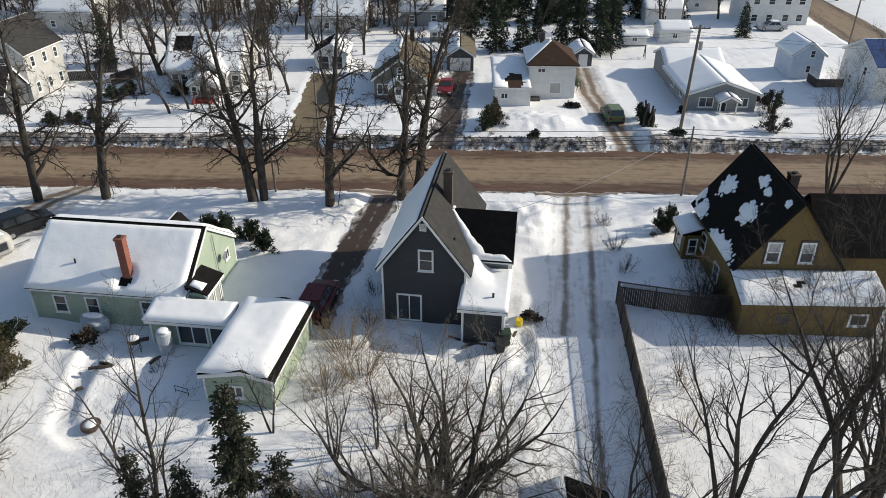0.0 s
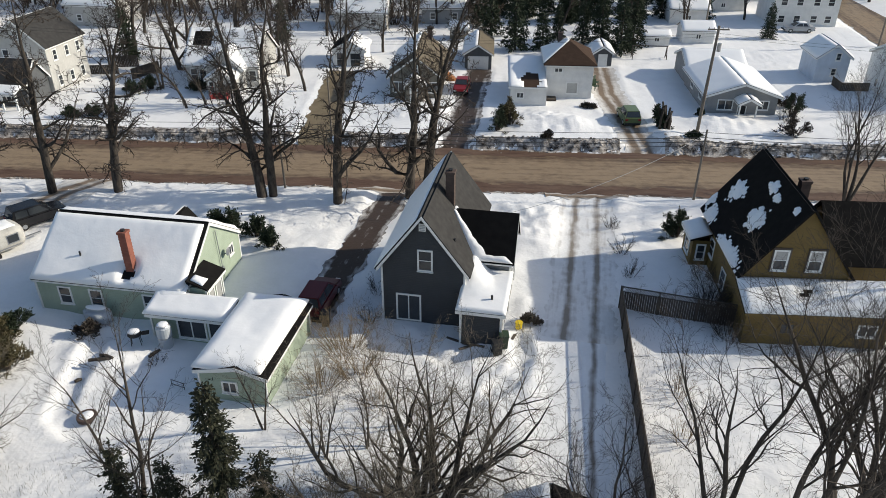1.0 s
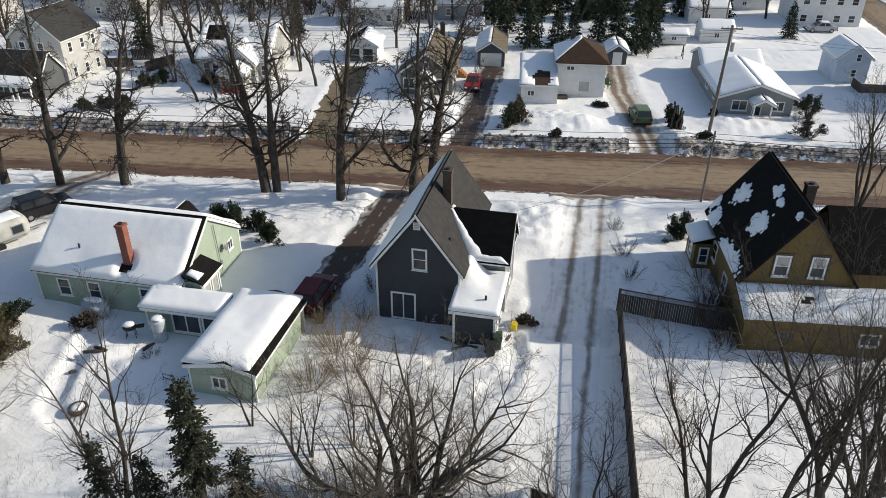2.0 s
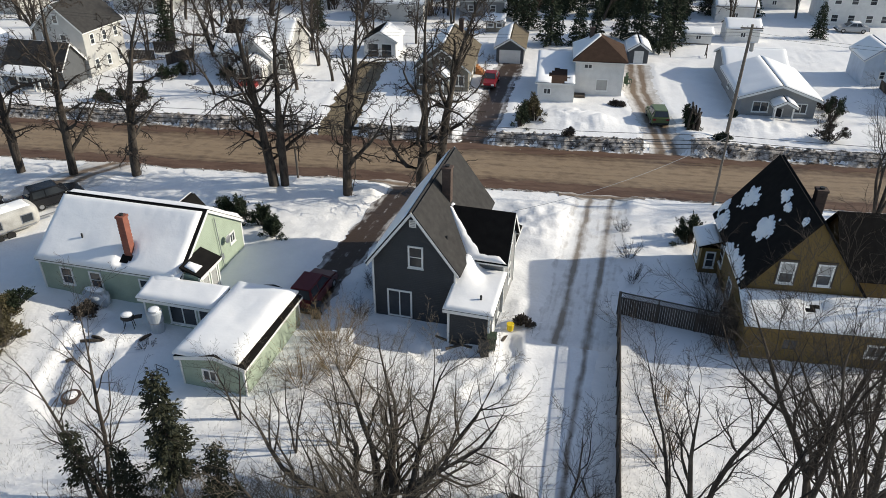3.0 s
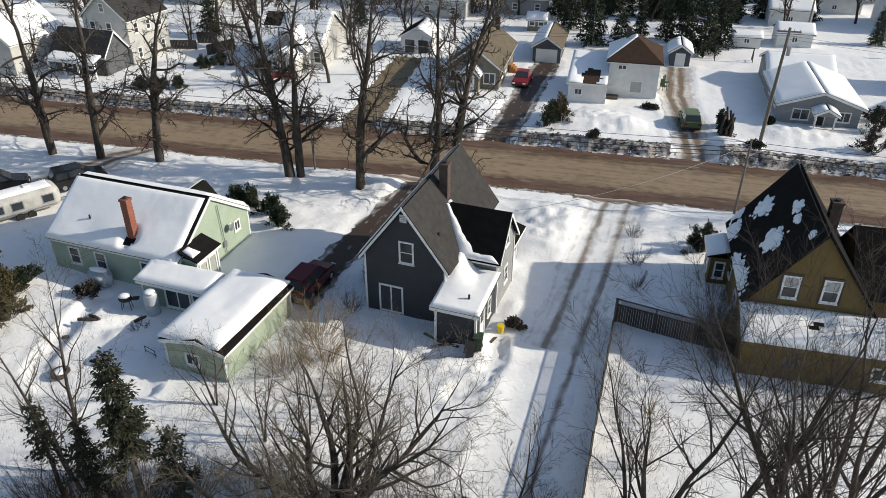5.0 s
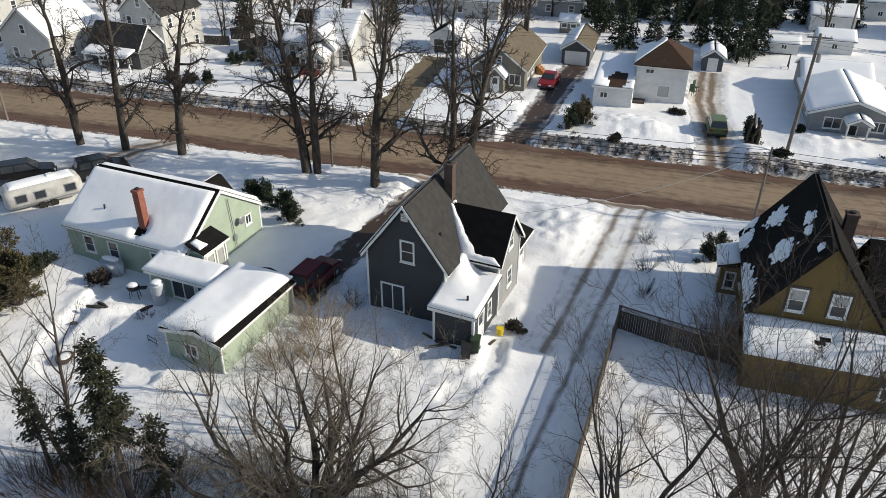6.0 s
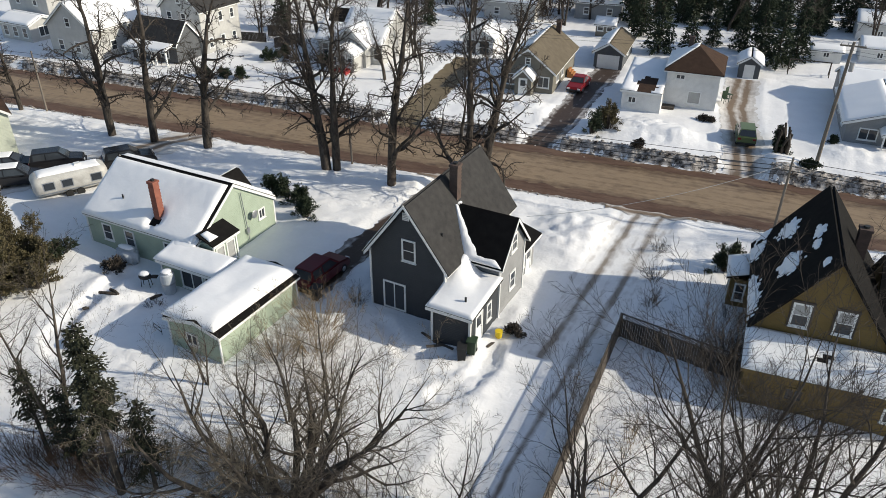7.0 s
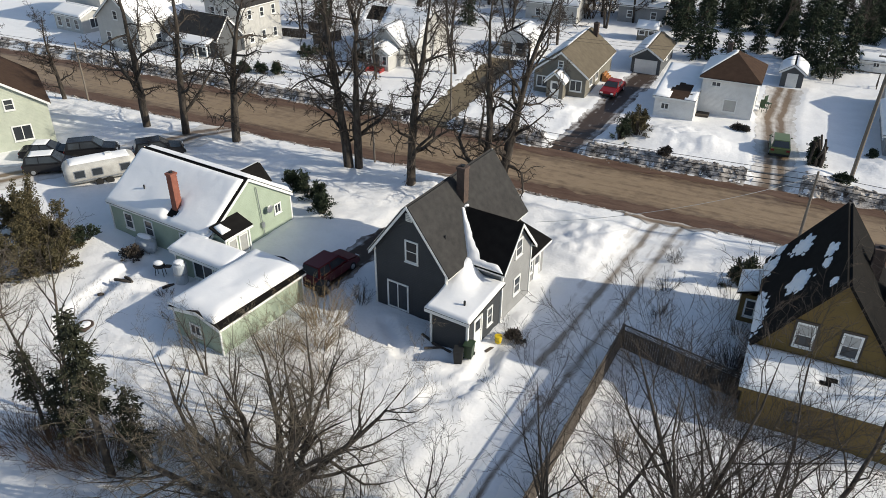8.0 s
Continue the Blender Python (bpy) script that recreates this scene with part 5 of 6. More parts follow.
small_gable("house", "brown-roofed white house beside the road bend", (-67.5, 76.5), (8.0, 8.5), 4.0, 7.0, "y", OLD_WHITE, BROWN_SHINGLE, -6, (0.14, 0.05), "house", windows=[((2, 0, 1.6), "-y", 1.0, 1.4), ((5, 0, 1.6), "-y", 1.0, 1.4), ((4, 0, 4.6), "-y", 0.9, 1.2), ((8.0, 3, 1.6), "+x", 1.0, 1.3)])
small_gable("house", "tall white house with grey roof behind the trees", (-82.0, 84.0), (8.0, 9.0), 6.0, 9.2, "y", OLD_WHITE, SHINGLE, -6, (0.14, 0.1), "house", windows=[((x, 0, z), "-y", 0.9, 1.4) for x in (2, 5.5) for z in (1.7, 4.7)] + [((8.0, y, z), "+x", 0.9, 1.4) for y in (2.5, 6.0) for z in (1.7, 4.7)])
small_gable("sunroom", "white sunroom with snowy roof and many windows", (-79.5, 79.5), (6.0, 4.2), 2.6, 3.4, "x", OLD_WHITE, SHINGLE, -6, (0.18, 0.18), "house", windows=[((x, 0, 1.5), "-y", 1.0, 1.4) for x in (1.1, 3.0, 4.9)] + [((6.0, 2.1, 1.5), "+x", 1.6, 1.4)])
small_gable("garden_shed", "small shed with a snowy roof in the near garden", (3.9, 20.4), (3.5, 3.6), 1.9, 2.75, "y", WOOD, BLACK_SHINGLE, 0, (0.2, 0.0), doors=[((1.7, 0, 0.05), "-y", 1.1, 1.7)])
# far cottages among the trees
for (x, y), (w, d), e_, r_, turn, mat in (((-21.5, 116), (8, 6), 3.0, 5.0, 0, OLD_WHITE), ((-8.5, 121), (7, 6), 2.8, 4.6, 4, LIGHT_GREY), 
                                          ((-64, 116), (9, 7), 3.5, 6.0, -6, OLD_WHITE), ((-3.5, 112), (2.6, 2.2), 1.9, 2.6, 0, BROWN_SIDING), ((-86, 112), (9, 7), 4.0, 6.5, -6, OLD_WHITE)):
    small_gable("cottage", "pale cottage under snow far behind the trees", (x, y), (w, d), e_, r_, "x", mat, SHINGLE, turn, (0.16, 0.16), "house", windows=[((w * k, 0, 1.5), "-y", 0.9, 1.1) for k in (0.25, 0.75)])
# pale house on the near side of the road
small_gable("house", "pale yellow-green clapboard house with bare brown roof", (-58.0, 48.6), (10.5, 8.2), 4.3, 7.2, "x", PALE_SIDING, BROWN_SHINGLE, -33, (0.1, 0.0), "house", windows=[((10.5, 5.6, 1.8), "+x", 1.7, 1.5), ((10.5, 5.1, 4.6), "+x", 0.9, 1.1), ((6, 0, 1.8), "-y", 1.2, 1.4)])


# ---- fence ----
def fence():
    h = thing("fence", "weathered board fence with a lattice top and snow beside it", "fence")
    runs = [((11.55, 42.3), (10.2, 20.0)), ((11.6, 42.3), (18.6, 40.6))]
    plank = None
    for (ax, ay), (bx, by) in runs:
        ln = math.hypot(bx - ax, by - ay)
        turn = math.degrees(math.atan2(by - ay, bx - ax))
        n = int(ln / 0.15)
        for i in range(n):
            k = (i + 0.5) / n
            if plank is None:
                plank = part("board", box(-0.068, -0.012, 0.15, 0.068, 0.012, 1.55, None, 0.0), WOOD, h)
                ob = plank
            else:
                ob = new("board", plank.data)
                ob.parent = h
            ob.matrix_local = pose(ax + (bx - ax) * k, ay + (by - ay) * k, 0.04 * noise.noise(Vector((i * 0.37, ax, 0))), 0, 0, turn)
        for i in range(int(ln / 2.4) + 1):
            k = min(1, i * 2.4 / ln)
            ob = part("post", box(-0.05, -0.075, -0.2, 0.05, 0.04, 2.02), WOOD, h)
            ob.matrix_local = pose(ax + (bx - ax) * k, ay + (by - ay) * k, 0, 0, 0, turn)
        for z in (1.56, 1.94):
            ob = part("rail", box(0, -0.03, z, ln, 0.03, z + 0.06), WOOD, h)
            ob.matrix_local = pose(ax, ay, 0, 0, 0, turn)
        bm = bmesh.new()
        for i in range(int(ln / 0.13)):
            x = 0.05 + i * 0.13
            for s in (0, 0.33):
                extrude([(x + s, -0.01, 1.62), (x + s + 0.035, -0.01, 1.62), (x + 0.365 - s, -0.01, 1.94), (x + 0.33 - s, -0.01, 1.94)], (0, 0.012 if s else -0.012, 0), bm)
        ob = tagged(part("lattice", bm, WOOD, h, "criss-cross lattice of thin laths"), kind="stuff")
        ob.matrix_local = pose(ax, ay, 0, 0, 0, turn)


fence()


def yard_fence(at, turn, length, height, mat, label):
    h = thing("garden_fence", label, "fence", (*at, 0), turn)
    for i in range(int(length / 0.2)):
        part("board", box(i * 0.2, -0.015, 0, i * 0.2 + 0.18, 0.015, height), mat, h)


yard_fence((-46.2, 94.1), 10, 2.9, 1.8, WOOD, "dark board fence in the far yard")
yard_fence((-42.1, 89.2), 63, 4.5, 1.6, WOOD, "dark board fence in the far yard")
yard_fence((44.9, 91.0), 0, 3.4, 1.3, WOOD, "brown board enclosure beside the blue house")
yard_fence((44.9, 91.0), 90, 2.6, 1.3, WOOD, "brown board enclosure beside the blue house")
yard_fence((-49.0, 90.5), 10, 4.5, 1.5, WOOD, "grey board fence beside the tall house")


# ---- poles and wires ----
def pole(at, height, label, arms=0, lean=0.0, r=0.13):
    h = thing("utility_pole", label, "utility pole", (*at, 0), 0, "poles along the road")
    part("shaft", tube([((0, 0, -0.3), r * 1.15), ((lean * 0.5, 0, height / 2), r), ((lean, 0, height), r * 0.75)], 10), POLE_WOOD, h)
    for k in range(arms):
        z = height - 0.4 - 0.8 * k
        arm = part("crossarm", box(lean - 1.0, -0.06, z, lean + 1.0, 0.06, z + 0.12), POLE_WOOD, h)
        for x in (-0.9, -0.4, 0.4, 0.9):
            part("insulator", tube([((lean + x, 0, z + 0.12), 0.04), ((lean + x, 0, z + 0.28), 0.03)], 6), METAL, arm)
    if arms:
        part("transformer", tube([((lean + 0.3, -0.15, height - 2.4), 0.2), ((lean + 0.3, -0.15, height - 1.6), 0.2)], 10), METAL, h)
    for k in range(2):
        part("bracket", box(lean * 0.9 - 0.16, -0.03, height - 0.7 - 0.5 * k, lean * 0.9 + 0.16, 0.03, height - 0.64 - 0.5 * k), METAL, h)
    return h


pole((23.9, 74.2), 11.6, "tall grey wooden power pole leaning slightly", 1, 0.3, 0.16)
pole((20.35, 59.5), 6.6, "slim grey wooden pole by the road", 0, 0.05, 0.10)
pole((-15.35, 59.4), 6.6, "slim grey wooden pole by the road", 0, -0.1, 0.09)
pole((-51.5, 59.6), 6.6, "slim grey wooden pole by the road", 0, 0.05, 0.09)
pole((-13.6, 72.0), 7.2, "slim grey wooden pole by the road", 0, 0.0, 0.09)
pole((55.5, 59.6), 6.6, "slim grey wooden pole by the road", 0, 0.05, 0.10)
pole((58.5, 112.0), 9.0, "grey wooden pole by the side street", 1, 0.0, 0.12)
pole((36.0, 121.0), 9.0, "grey wooden pole behind the yards", 0, 0.0, 0.12)


def wire(a, b, sag, label, r=0.016, name="overhead_wire", mat=None):
    a, b = Vector(a), Vector(b)
    pts = [(a.lerp(b, k / 14) - Vector((0, 0, 4 * sag * (k / 14) * (1 - k / 14))), r) for k in range(15)]
    single(name, tube(pts, 4), mat or WIRE, label, "wire", "wires along the road")


spans = [(-88, 59.6), (-51.5, 59.6), (-15.4, 59.4), (20.4, 59.5), (55.5, 59.6), (95, 59.6)]
for (ax, ay), (bx, by) in zip(spans, spans[1:]):
    for z, s, r in ((6.35, 0.35, 0.02), (5.9, 0.45, 0.028), (5.55, 0.5, 0.034), (5.2, 0.5, 0.024)):
        wire((ax, ay, z), (bx, by, z), s, "black overhead wire along the road", r)
wire((20.35, 59.5, 6.2), (4.2, 46.8, 4.9), 0.7, "pale service wire from the pole to the grey house", 0.016, mat=METAL)
for z in (10.6, 10.9):
    wire((23.9 + 0.3, 74.2, z), (-60, 75.5, z), 1.6, "thin overhead power wire", 0.012)
    wire((23.9 + 0.3, 74.2, z), (90, 73.5, z), 1.6, "thin overhead power wire", 0.012)


# ---- vehicles ----
def car(label, at, turn, paint, kind="sedan", snow=0.0, length=4.5, width=1.78, cat="car"):
    """A car along its own y, nose towards +y."""
    h = thing("car", label, cat, (*at, 0.12 + ground_z(*at) * 0.7 if abs(at[0]) > 24 else ground_z(*at)), turn)
    L, W = length, width / 2
    roof = 1.45 if kind == "sedan" else 1.72
    belt = 0.92 if kind == "sedan" else 1.05
    prof = [(-L / 2, 0.35), (-L / 2 + 0.03, belt - 0.05), (-L / 2 + 0.25, belt + 0.02), (L / 2 - 1.25, belt), (L / 2 - 0.2, belt - 0.18), (L / 2, belt - 0.38), (L / 2, 0.35), (L / 2 - 0.3, 0.24), (-L / 2 + 0.3, 0.24)]
    bm = extrude([(-W, y, z) for y, z in prof], (2 * W, 0, 0))
    bmesh.ops.bevel(bm, geom=[e for e in bm.edges if abs(e.verts[0].co.x - e.verts[1].co.x) < 0.01], offset=0.09, segments=2, affect="EDGES")
    body = part("body", bm, paint, h, smooth=False)
    back = -L / 2 + (0.75 if kind == "sedan" else 0.12)
    rails = [(back, belt), (back + (0.55 if kind == "sedan" else 0.25), roof), (L / 2 - 2.0, roof), (L / 2 - 1.2, belt)]
    bm = bmesh.new()
    rings = []
    for y, z in rails:
        w = W - 0.05 if z == belt else W - 0.24
        rings.append((bm.verts.new((-w, y, z)), bm.verts.new((w, y, z))))
    for a, b in zip(rings, rings[1:]):
        bm.faces.new((a[0], a[1], b[1], b[0]))
    for s in (0, 1):
        bm.faces.new([r[s] for r in rings])
    bmesh.ops.recalc_face_normals(bm, faces=bm.faces[:])
    part("cabin", bm, paint, h)
    def pane(name, pts, way):
        n = (Vector(pts[1]) - Vector(pts[0])).cross(Vector(pts[2]) - Vector(pts[0])).normalized()
        if n.dot(Vector(way)) < 0:
            n = -n
        part(name, extrude([Vector(p) + n * 0.004 for p in pts], n * 0.012), GLASS, h)
    mixp = lambda p, q, k: Vector(p).lerp(Vector(q), k)
    for nm, i, j, way in (("windscreen", 3, 2, (0, 1, 0.5)), ("rear_window", 0, 1, (0, -1, 0.5))):
        (y0, z0), (y1, z1) = rails[i], rails[j]
        a, b, c, d = (-W + 0.12, y0, z0), (W - 0.12, y0, z0), (W - 0.3, y1, z1), (-W + 0.3, y1, z1)
        pane(nm, [mixp(a, d, 0.08), mixp(b, c, 0.08), mixp(b, c, 0.88), mixp(a, d, 0.88)], way)
    for s in (-1, 1):
        lowr, top = (W - 0.05) * s, (W - 0.24) * s
        y0, y1, y2, y3 = rails[0][0], rails[1][0], rails[2][0], rails[3][0]
        at_ = lambda y, f: (lowr + (top - lowr) * f, y, belt + (roof - belt) * f)
        mid_ = (y1 + y2) / 2
        pane("side_window", [at_(y0 + 0.3, 0.1), at_(mid_ - 0.05, 0.1), at_(mid_ - 0.05, 0.85), at_(y1 + 0.1, 0.85)], (s, 0, 0.3))
        pane("side_window", [at_(mid_ + 0.05, 0.1), at_(y3 - 0.3, 0.1), at_(y2 - 0.08, 0.85), at_(mid_ + 0.05, 0.85)], (s, 0, 0.3))
        for y in (-L / 2 + 0.85, L / 2 - 0.85):
            wheel = part("wheel", tube([((s * (W - 0.2), y, 0.32), 0.32), ((s * (W + 0.01), y, 0.32), 0.32)], 16), RUBBER, h)
            part("rim", tube([((s * (W + 0.0), y, 0.32), 0.2), ((s * (W + 0.03), y, 0.32), 0.18)], 12), METAL, wheel)
        part("headlight", box(s * (W - 0.28) - 0.16, L / 2 - 0.06, belt - 0.42, s * (W - 0.28) + 0.16, L / 2 + 0.02, belt - 0.26), TRIM, h)
        part("tail_light", box(s * (W - 0.22) - 0.14, -L / 2 - 0.02, belt - 0.3, s * (W - 0.22) + 0.14, -L / 2 + 0.05, belt - 0.12), RED, h)
        part("mirror", blob((s * (W + 0.08), rails[3][0] - 0.25, belt + 0.08), (0.1, 0.07, 0.07), None, 0, 0, 1), paint, h)
    for s, nm in ((1, "front_bumper"), (-1, "rear_bumper")):
        part(nm, box(-W + 0.08, s * L / 2 - 0.07, 0.3, W - 0.08, s * L / 2 + 0.07, 0.5, None, 0.03), DARK, h)
    if snow:
        part("snow_cover", snow_sheet([(-W + 0.25, back + 0.5, roof), (W - 0.25, back + 0.5, roof), (W - 0.25, L / 2 - 2.0, roof), (-W + 0.25, L / 2 - 2.0, roof)], snow, at[0], 0.2, None, 0.15, 0.01), ROOF_SNOW, h, "snow left on the roof", True)
    return h


car("dark red car parked behind the green garage", (-8.6, 41.6), -8, MAROON, "suv", 0.0, 4.4)
car("olive green car parked on the thawed driveway", (17.7, 79.0), 4, OLIVE, "suv", 0.0, 4.3)
car("bright red car parked beside the brown house", (-0.8, 88.2), 176, RED, "sedan", 0.0, 4.4)
car("black car parked beside the pale house", (-42.6, 47.0), -56, BLACK_PAINT, "sedan", 0.07)
car("black car parked beside the camper", (-39.6, 45.0), -52, BLACK_PAINT, "suv", 0.05)
car("black car parked between the camper and the road", (-39.2, 49.0), -48, BLACK_PAINT, "suv", 0.0)
car("black van parked behind the green house", (-33.6, 51.6), -40, BLACK_PAINT, "suv", 0.0, 4.4, 1.9)
car("silver car parked before the white house", (50.0, 120.5), 90, SILVER_PAINT, "sedan", 0.05)


CAMPER = material("camper_shell", (0.58, 0.57, 0.53), (0.36, 0.34, 0.31), 1.6, 0.5, 0.0)


def camper():
    h = thing("camper_trailer", "white rounded camper trailer with dark windows and snow", "camper", (-34.6, 46.0, ground_z(-34.6, 46.0) - 0.1), -35)
    bm = box(-1.15, -3.1, 0.35, 1.15, 2.8, 2.15)
    bmesh.ops.bevel(bm, geom=bm.edges[:], offset=0.7, segments=5, affect="EDGES", profile=0.55)
    body = part("body", bm, CAMPER, h, smooth=True)
    for y in (-1.9, -0.5, 1.75):
        part("window", box(1.13, y - 0.38, 1.05, 1.175, y + 0.38, 1.62, None, 0.015), GLASS, h)
        part("window_frame", box(1.125, y - 0.45, 0.98, 1.16, y + 0.45, 1.69, None, 0.01), METAL, h)
    part("window", box(-0.55, -3.125, 1.1, 0.55, -3.08, 1.65, None, 0.015), GLASS, h)
    part("trim_strip", box(1.14, -2.5, 0.72, 1.165, 2.3, 0.78), METAL, h)
    for s in (-1, 1):
        for y in (-0.5, 0.35):
            part("wheel", tube([((s * 0.95, y, 0.33), 0.32), ((s * 1.14, y, 0.33), 0.32)], 14), RUBBER, h)
    part("drawbar", box(-0.08, 2.9, 0.42, 0.08, 4.2, 0.55), METAL, h)
    part("roof_vent", box(-0.25, 0.4, 2.1, 0.25, 0.9, 2.42, None, 0.03), TRIM, h)
    part("snow_cover", snow_sheet([(-0.85, -2.6, 2.0), (0.75, -2.6, 2.02), (0.75, 2.3, 2.02), (-0.85, 2.3, 2.0)], 0.28, 3.0, 0.6, None, 0.2), ROOF_SNOW, h, "thin snow on the roof", True)


camper()


# ---- clutter by the houses ----
def wheeled_bin(label, at, turn, mat):
    h = thing("wheeled_bin", label, "bin", (*at, ground_z(*at)), turn)
    bm = box(-0.27, -0.32, 0.06, 0.27, 0.32, 0.95)
    for v in bm.verts:
        if v.co.z < 0.5:
            v.co.x, v.co.y = v.co.x * 0.82, v.co.y * 0.8
    part("body", bm, mat, h)
    part("lid", box(-0.3, -0.36, 0.955, 0.3, 0.36, 1.04, None, 0.025), mat, h)
    part("handle", tube([((-0.24, 0.4, 0.93), 0.018), ((0.24, 0.4, 0.93), 0.018)], 6), DARK, h)
    for s in (-1, 1):
        part("wheel", tube([((s * 0.2, 0.3, 0.11), 0.11), ((s * 0.26, 0.3, 0.11), 0.11)], 10), RUBBER, h)


wheeled_bin("dark wheeled bin standing in the snow", (3.35, 36.75), 15, DARK)
wheeled_bin("green wheeled bin beside the dark one", (3.75, 37.35), 5, GREEN_PLASTIC)
wheeled_bin("black wheeled bin beside the garage", (-7.7, 39.2), 5, DARK)
single("bucket", tube([((0, 0, 0), 0.16), ((0, 0, 0.05), 0.2), ((0, 0, 0.5), 0.24)], 14), YELLOW_PLASTIC, "yellow plastic bucket by the porch door", "bucket", at=(4.75, 39.5, ground_z(4.75, 39.5)))
bush(61, (5.6, 40.1), 0.55, 0.65, "low dark brown dead bush beside the porch", BARK, 0.2, 7)
for i, (x, y, l, a) in enumerate(((1.0, 37.9, 1.8, -25), (1.9, 37.5, 1.4, -12), (1.5, 37.2, 1.1, 30), (4.5, 39.0, 1.0, 70))):
    single("plank", box(-l / 2, -0.09, 0, l / 2, 0.09, 0.06, None, 0.008), WOOD, "weathered plank lying in the snow", "plank", "planks by the porch", at=(x, y, ground_z(x, y) + 0.02), turn=a)
single("shovel", tube([((0, 0, 0), 0.02), ((0.25, 0.1, 1.35), 0.02)], 6), WOOD, "wooden shovel handle stuck in the snow", "shovel", at=(2.9, 37.2, ground_z(2.9, 37.2) - 0.05))


def upright_tank():
    h = thing("upright_tank", "pale grey upright tank beside the sunroom", "tank", (-17.1, 36.3, ground_z(-17.1, 36.3) - 0.1))
    part("shell", tube([((0, 0, 0), 0.42), ((0, 0, 0.85), 0.42), ((0, 0, 0.86), 0.46), ((0, 0, 1.52), 0.46), ((0, 0, 1.62), 0.38)], 20), TANK, h)
    part("lid", tube([((0, 0, 1.62), 0.4), ((0, 0, 1.68), 0.36)], 20), METAL, h)
    part("band", tube([((0, 0, 0.82), 0.475), ((0, 0, 0.89), 0.475)], 20), METAL, h)
    part("snow_cap", blob((0, 0, 1.7), (0.36, 0.36, 0.1)), ROOF_SNOW, h, smooth=True)


upright_tank()


def oil_tank():
    h = thing("oil_tank", "blue-grey domestic oil tank beside the green wall", "tank", (-22.4, 38.5, ground_z(-22.4, 38.5) - 0.15), -6)
    bm = box(-0.95, -0.42, 0.15, 0.95, 0.42, 1.45)
    bmesh.ops.bevel(bm, geom=bm.edges[:], offset=0.3, segments=4, affect="EDGES")
    part("shell", bm, TANK, h, smooth=True)
    for x in (-0.5, 0.5):
        for y in (-0.25, 0.25):
            part("leg", tube([((x, y, -0.2), 0.03), ((x, y, 0.3), 0.03)], 6), METAL, h)
    part("snow_cap", blob((0, 0, 1.44), (0.75, 0.3, 0.09)), ROOF_SNOW, h, smooth=True)


oil_tank()


def fire_ring():
    h = thing("fire_ring", "round fire pit rim showing through the snow", "fire pit", (-19.0, 29.75, ground_z(-19.0, 29.75)))
    for k in range(14):
        a = 6.283 * k / 14
        ob = part("stone", box(-0.13, -0.09, -0.1, 0.13, 0.09, 0.13, None, 0.03), DARK_BRICK, h)
        ob.matrix_local = pose(math.cos(a) * 0.44, math.sin(a) * 0.44, -0.06, 0, 0, math.degrees(a) + 90)
    part("snow_fill", blob((0, 0, 0.0), (0.42, 0.42, 0.16)), ROOF_SNOW, h, smooth=True)


fire_ring()


def grill():
    h = thing("barbecue", "dark barbecue on legs with a cap of snow", "barbecue", (-19.0, 36.3, ground_z(-19.0, 36.3)), 20)
    part("kettle", blob((0, 0, 0.75), (0.45, 0.32, 0.25), None, 0.03), DARK, h, smooth=True)
    for x in (-0.3, 0.3):
        for y in (-0.2, 0.2):
            part("leg", tube([((x, y, -0.1), 0.025), ((x * 0.8, y * 0.8, 0.65), 0.025)], 6), DARK, h)
    part("side_shelf", box(0.42, -0.2, 0.72, 0.85, 0.2, 0.76), WOOD, h)
    part("snow_cap", blob((0, 0, 0.98), (0.4, 0.3, 0.17)), ROOF_SNOW, h, smooth=True)


grill()
for i, (x, y, l, a) in enumerate(((-20.3, 34.2, 1.3, 10), (-20.0, 34.45, 0.9, -15), (-21.1, 32.9, 0.4, 40), (-17.5, 35.4, 0.8, 60), (-22.3, 37.2, 0.9, 30))):
    single("log", tube([((-l / 2, 0, 0.08), 0.1), ((0, 0.03, 0.1), 0.11), ((l / 2, 0, 0.08), 0.08)], 9), BARK, "dark log half buried in snow", "log", "logs in the garden", at=(x, y, ground_z(x, y)), turn=a)
bush(62, (-22.6, 37.0), 0.9, 0.7, "dark garden chair-high bush tangled and bare", BARK, 0.22, 6)


def metal_stand():
    h = thing("metal_stand", "thin metal frame lying on the snow", "frame", (-14.9, 32.4, ground_z(-14.9, 32.4)), -20)
    for a, b in (((-0.45, 0, 0), (-0.45, 0, 0.5)), ((0.45, 0, 0), (0.45, 0, 0.5)), ((-0.45, 0, 0.5), (0.45, 0, 0.5)), ((-0.45, 0, 0.2), (0.45, 0, 0.2))):
        part("bar", tube([(a, 0.02), (b, 0.02)], 6), DARK, h)


metal_stand()


def swing_set():
    h = thing("swing_set", "wooden swing frame standing in the far yard", "swing", (24.2, 103.5, 0), 0)
    part("beam", tube([((-2.4, 0, 2.0), 0.07), ((2.4, 0, 2.0), 0.07)], 6), WOOD, h)
    for x in (-2.3, 2.3):
        for y in (-0.7, 0.7):
            part("leg", tube([((x, y, -0.2), 0.06), ((x, 0, 2.0), 0.06)], 6), WOOD, h)
    for i in range(3):
        part("rung", tube([((2.3, -0.7 + 0.2 * i, 0.2 + 0.5 * i), 0.04), ((2.3, 0.7 - 0.2 * i, 0.2 + 0.5 * i), 0.04)], 6), WOOD, h)


swing_set()


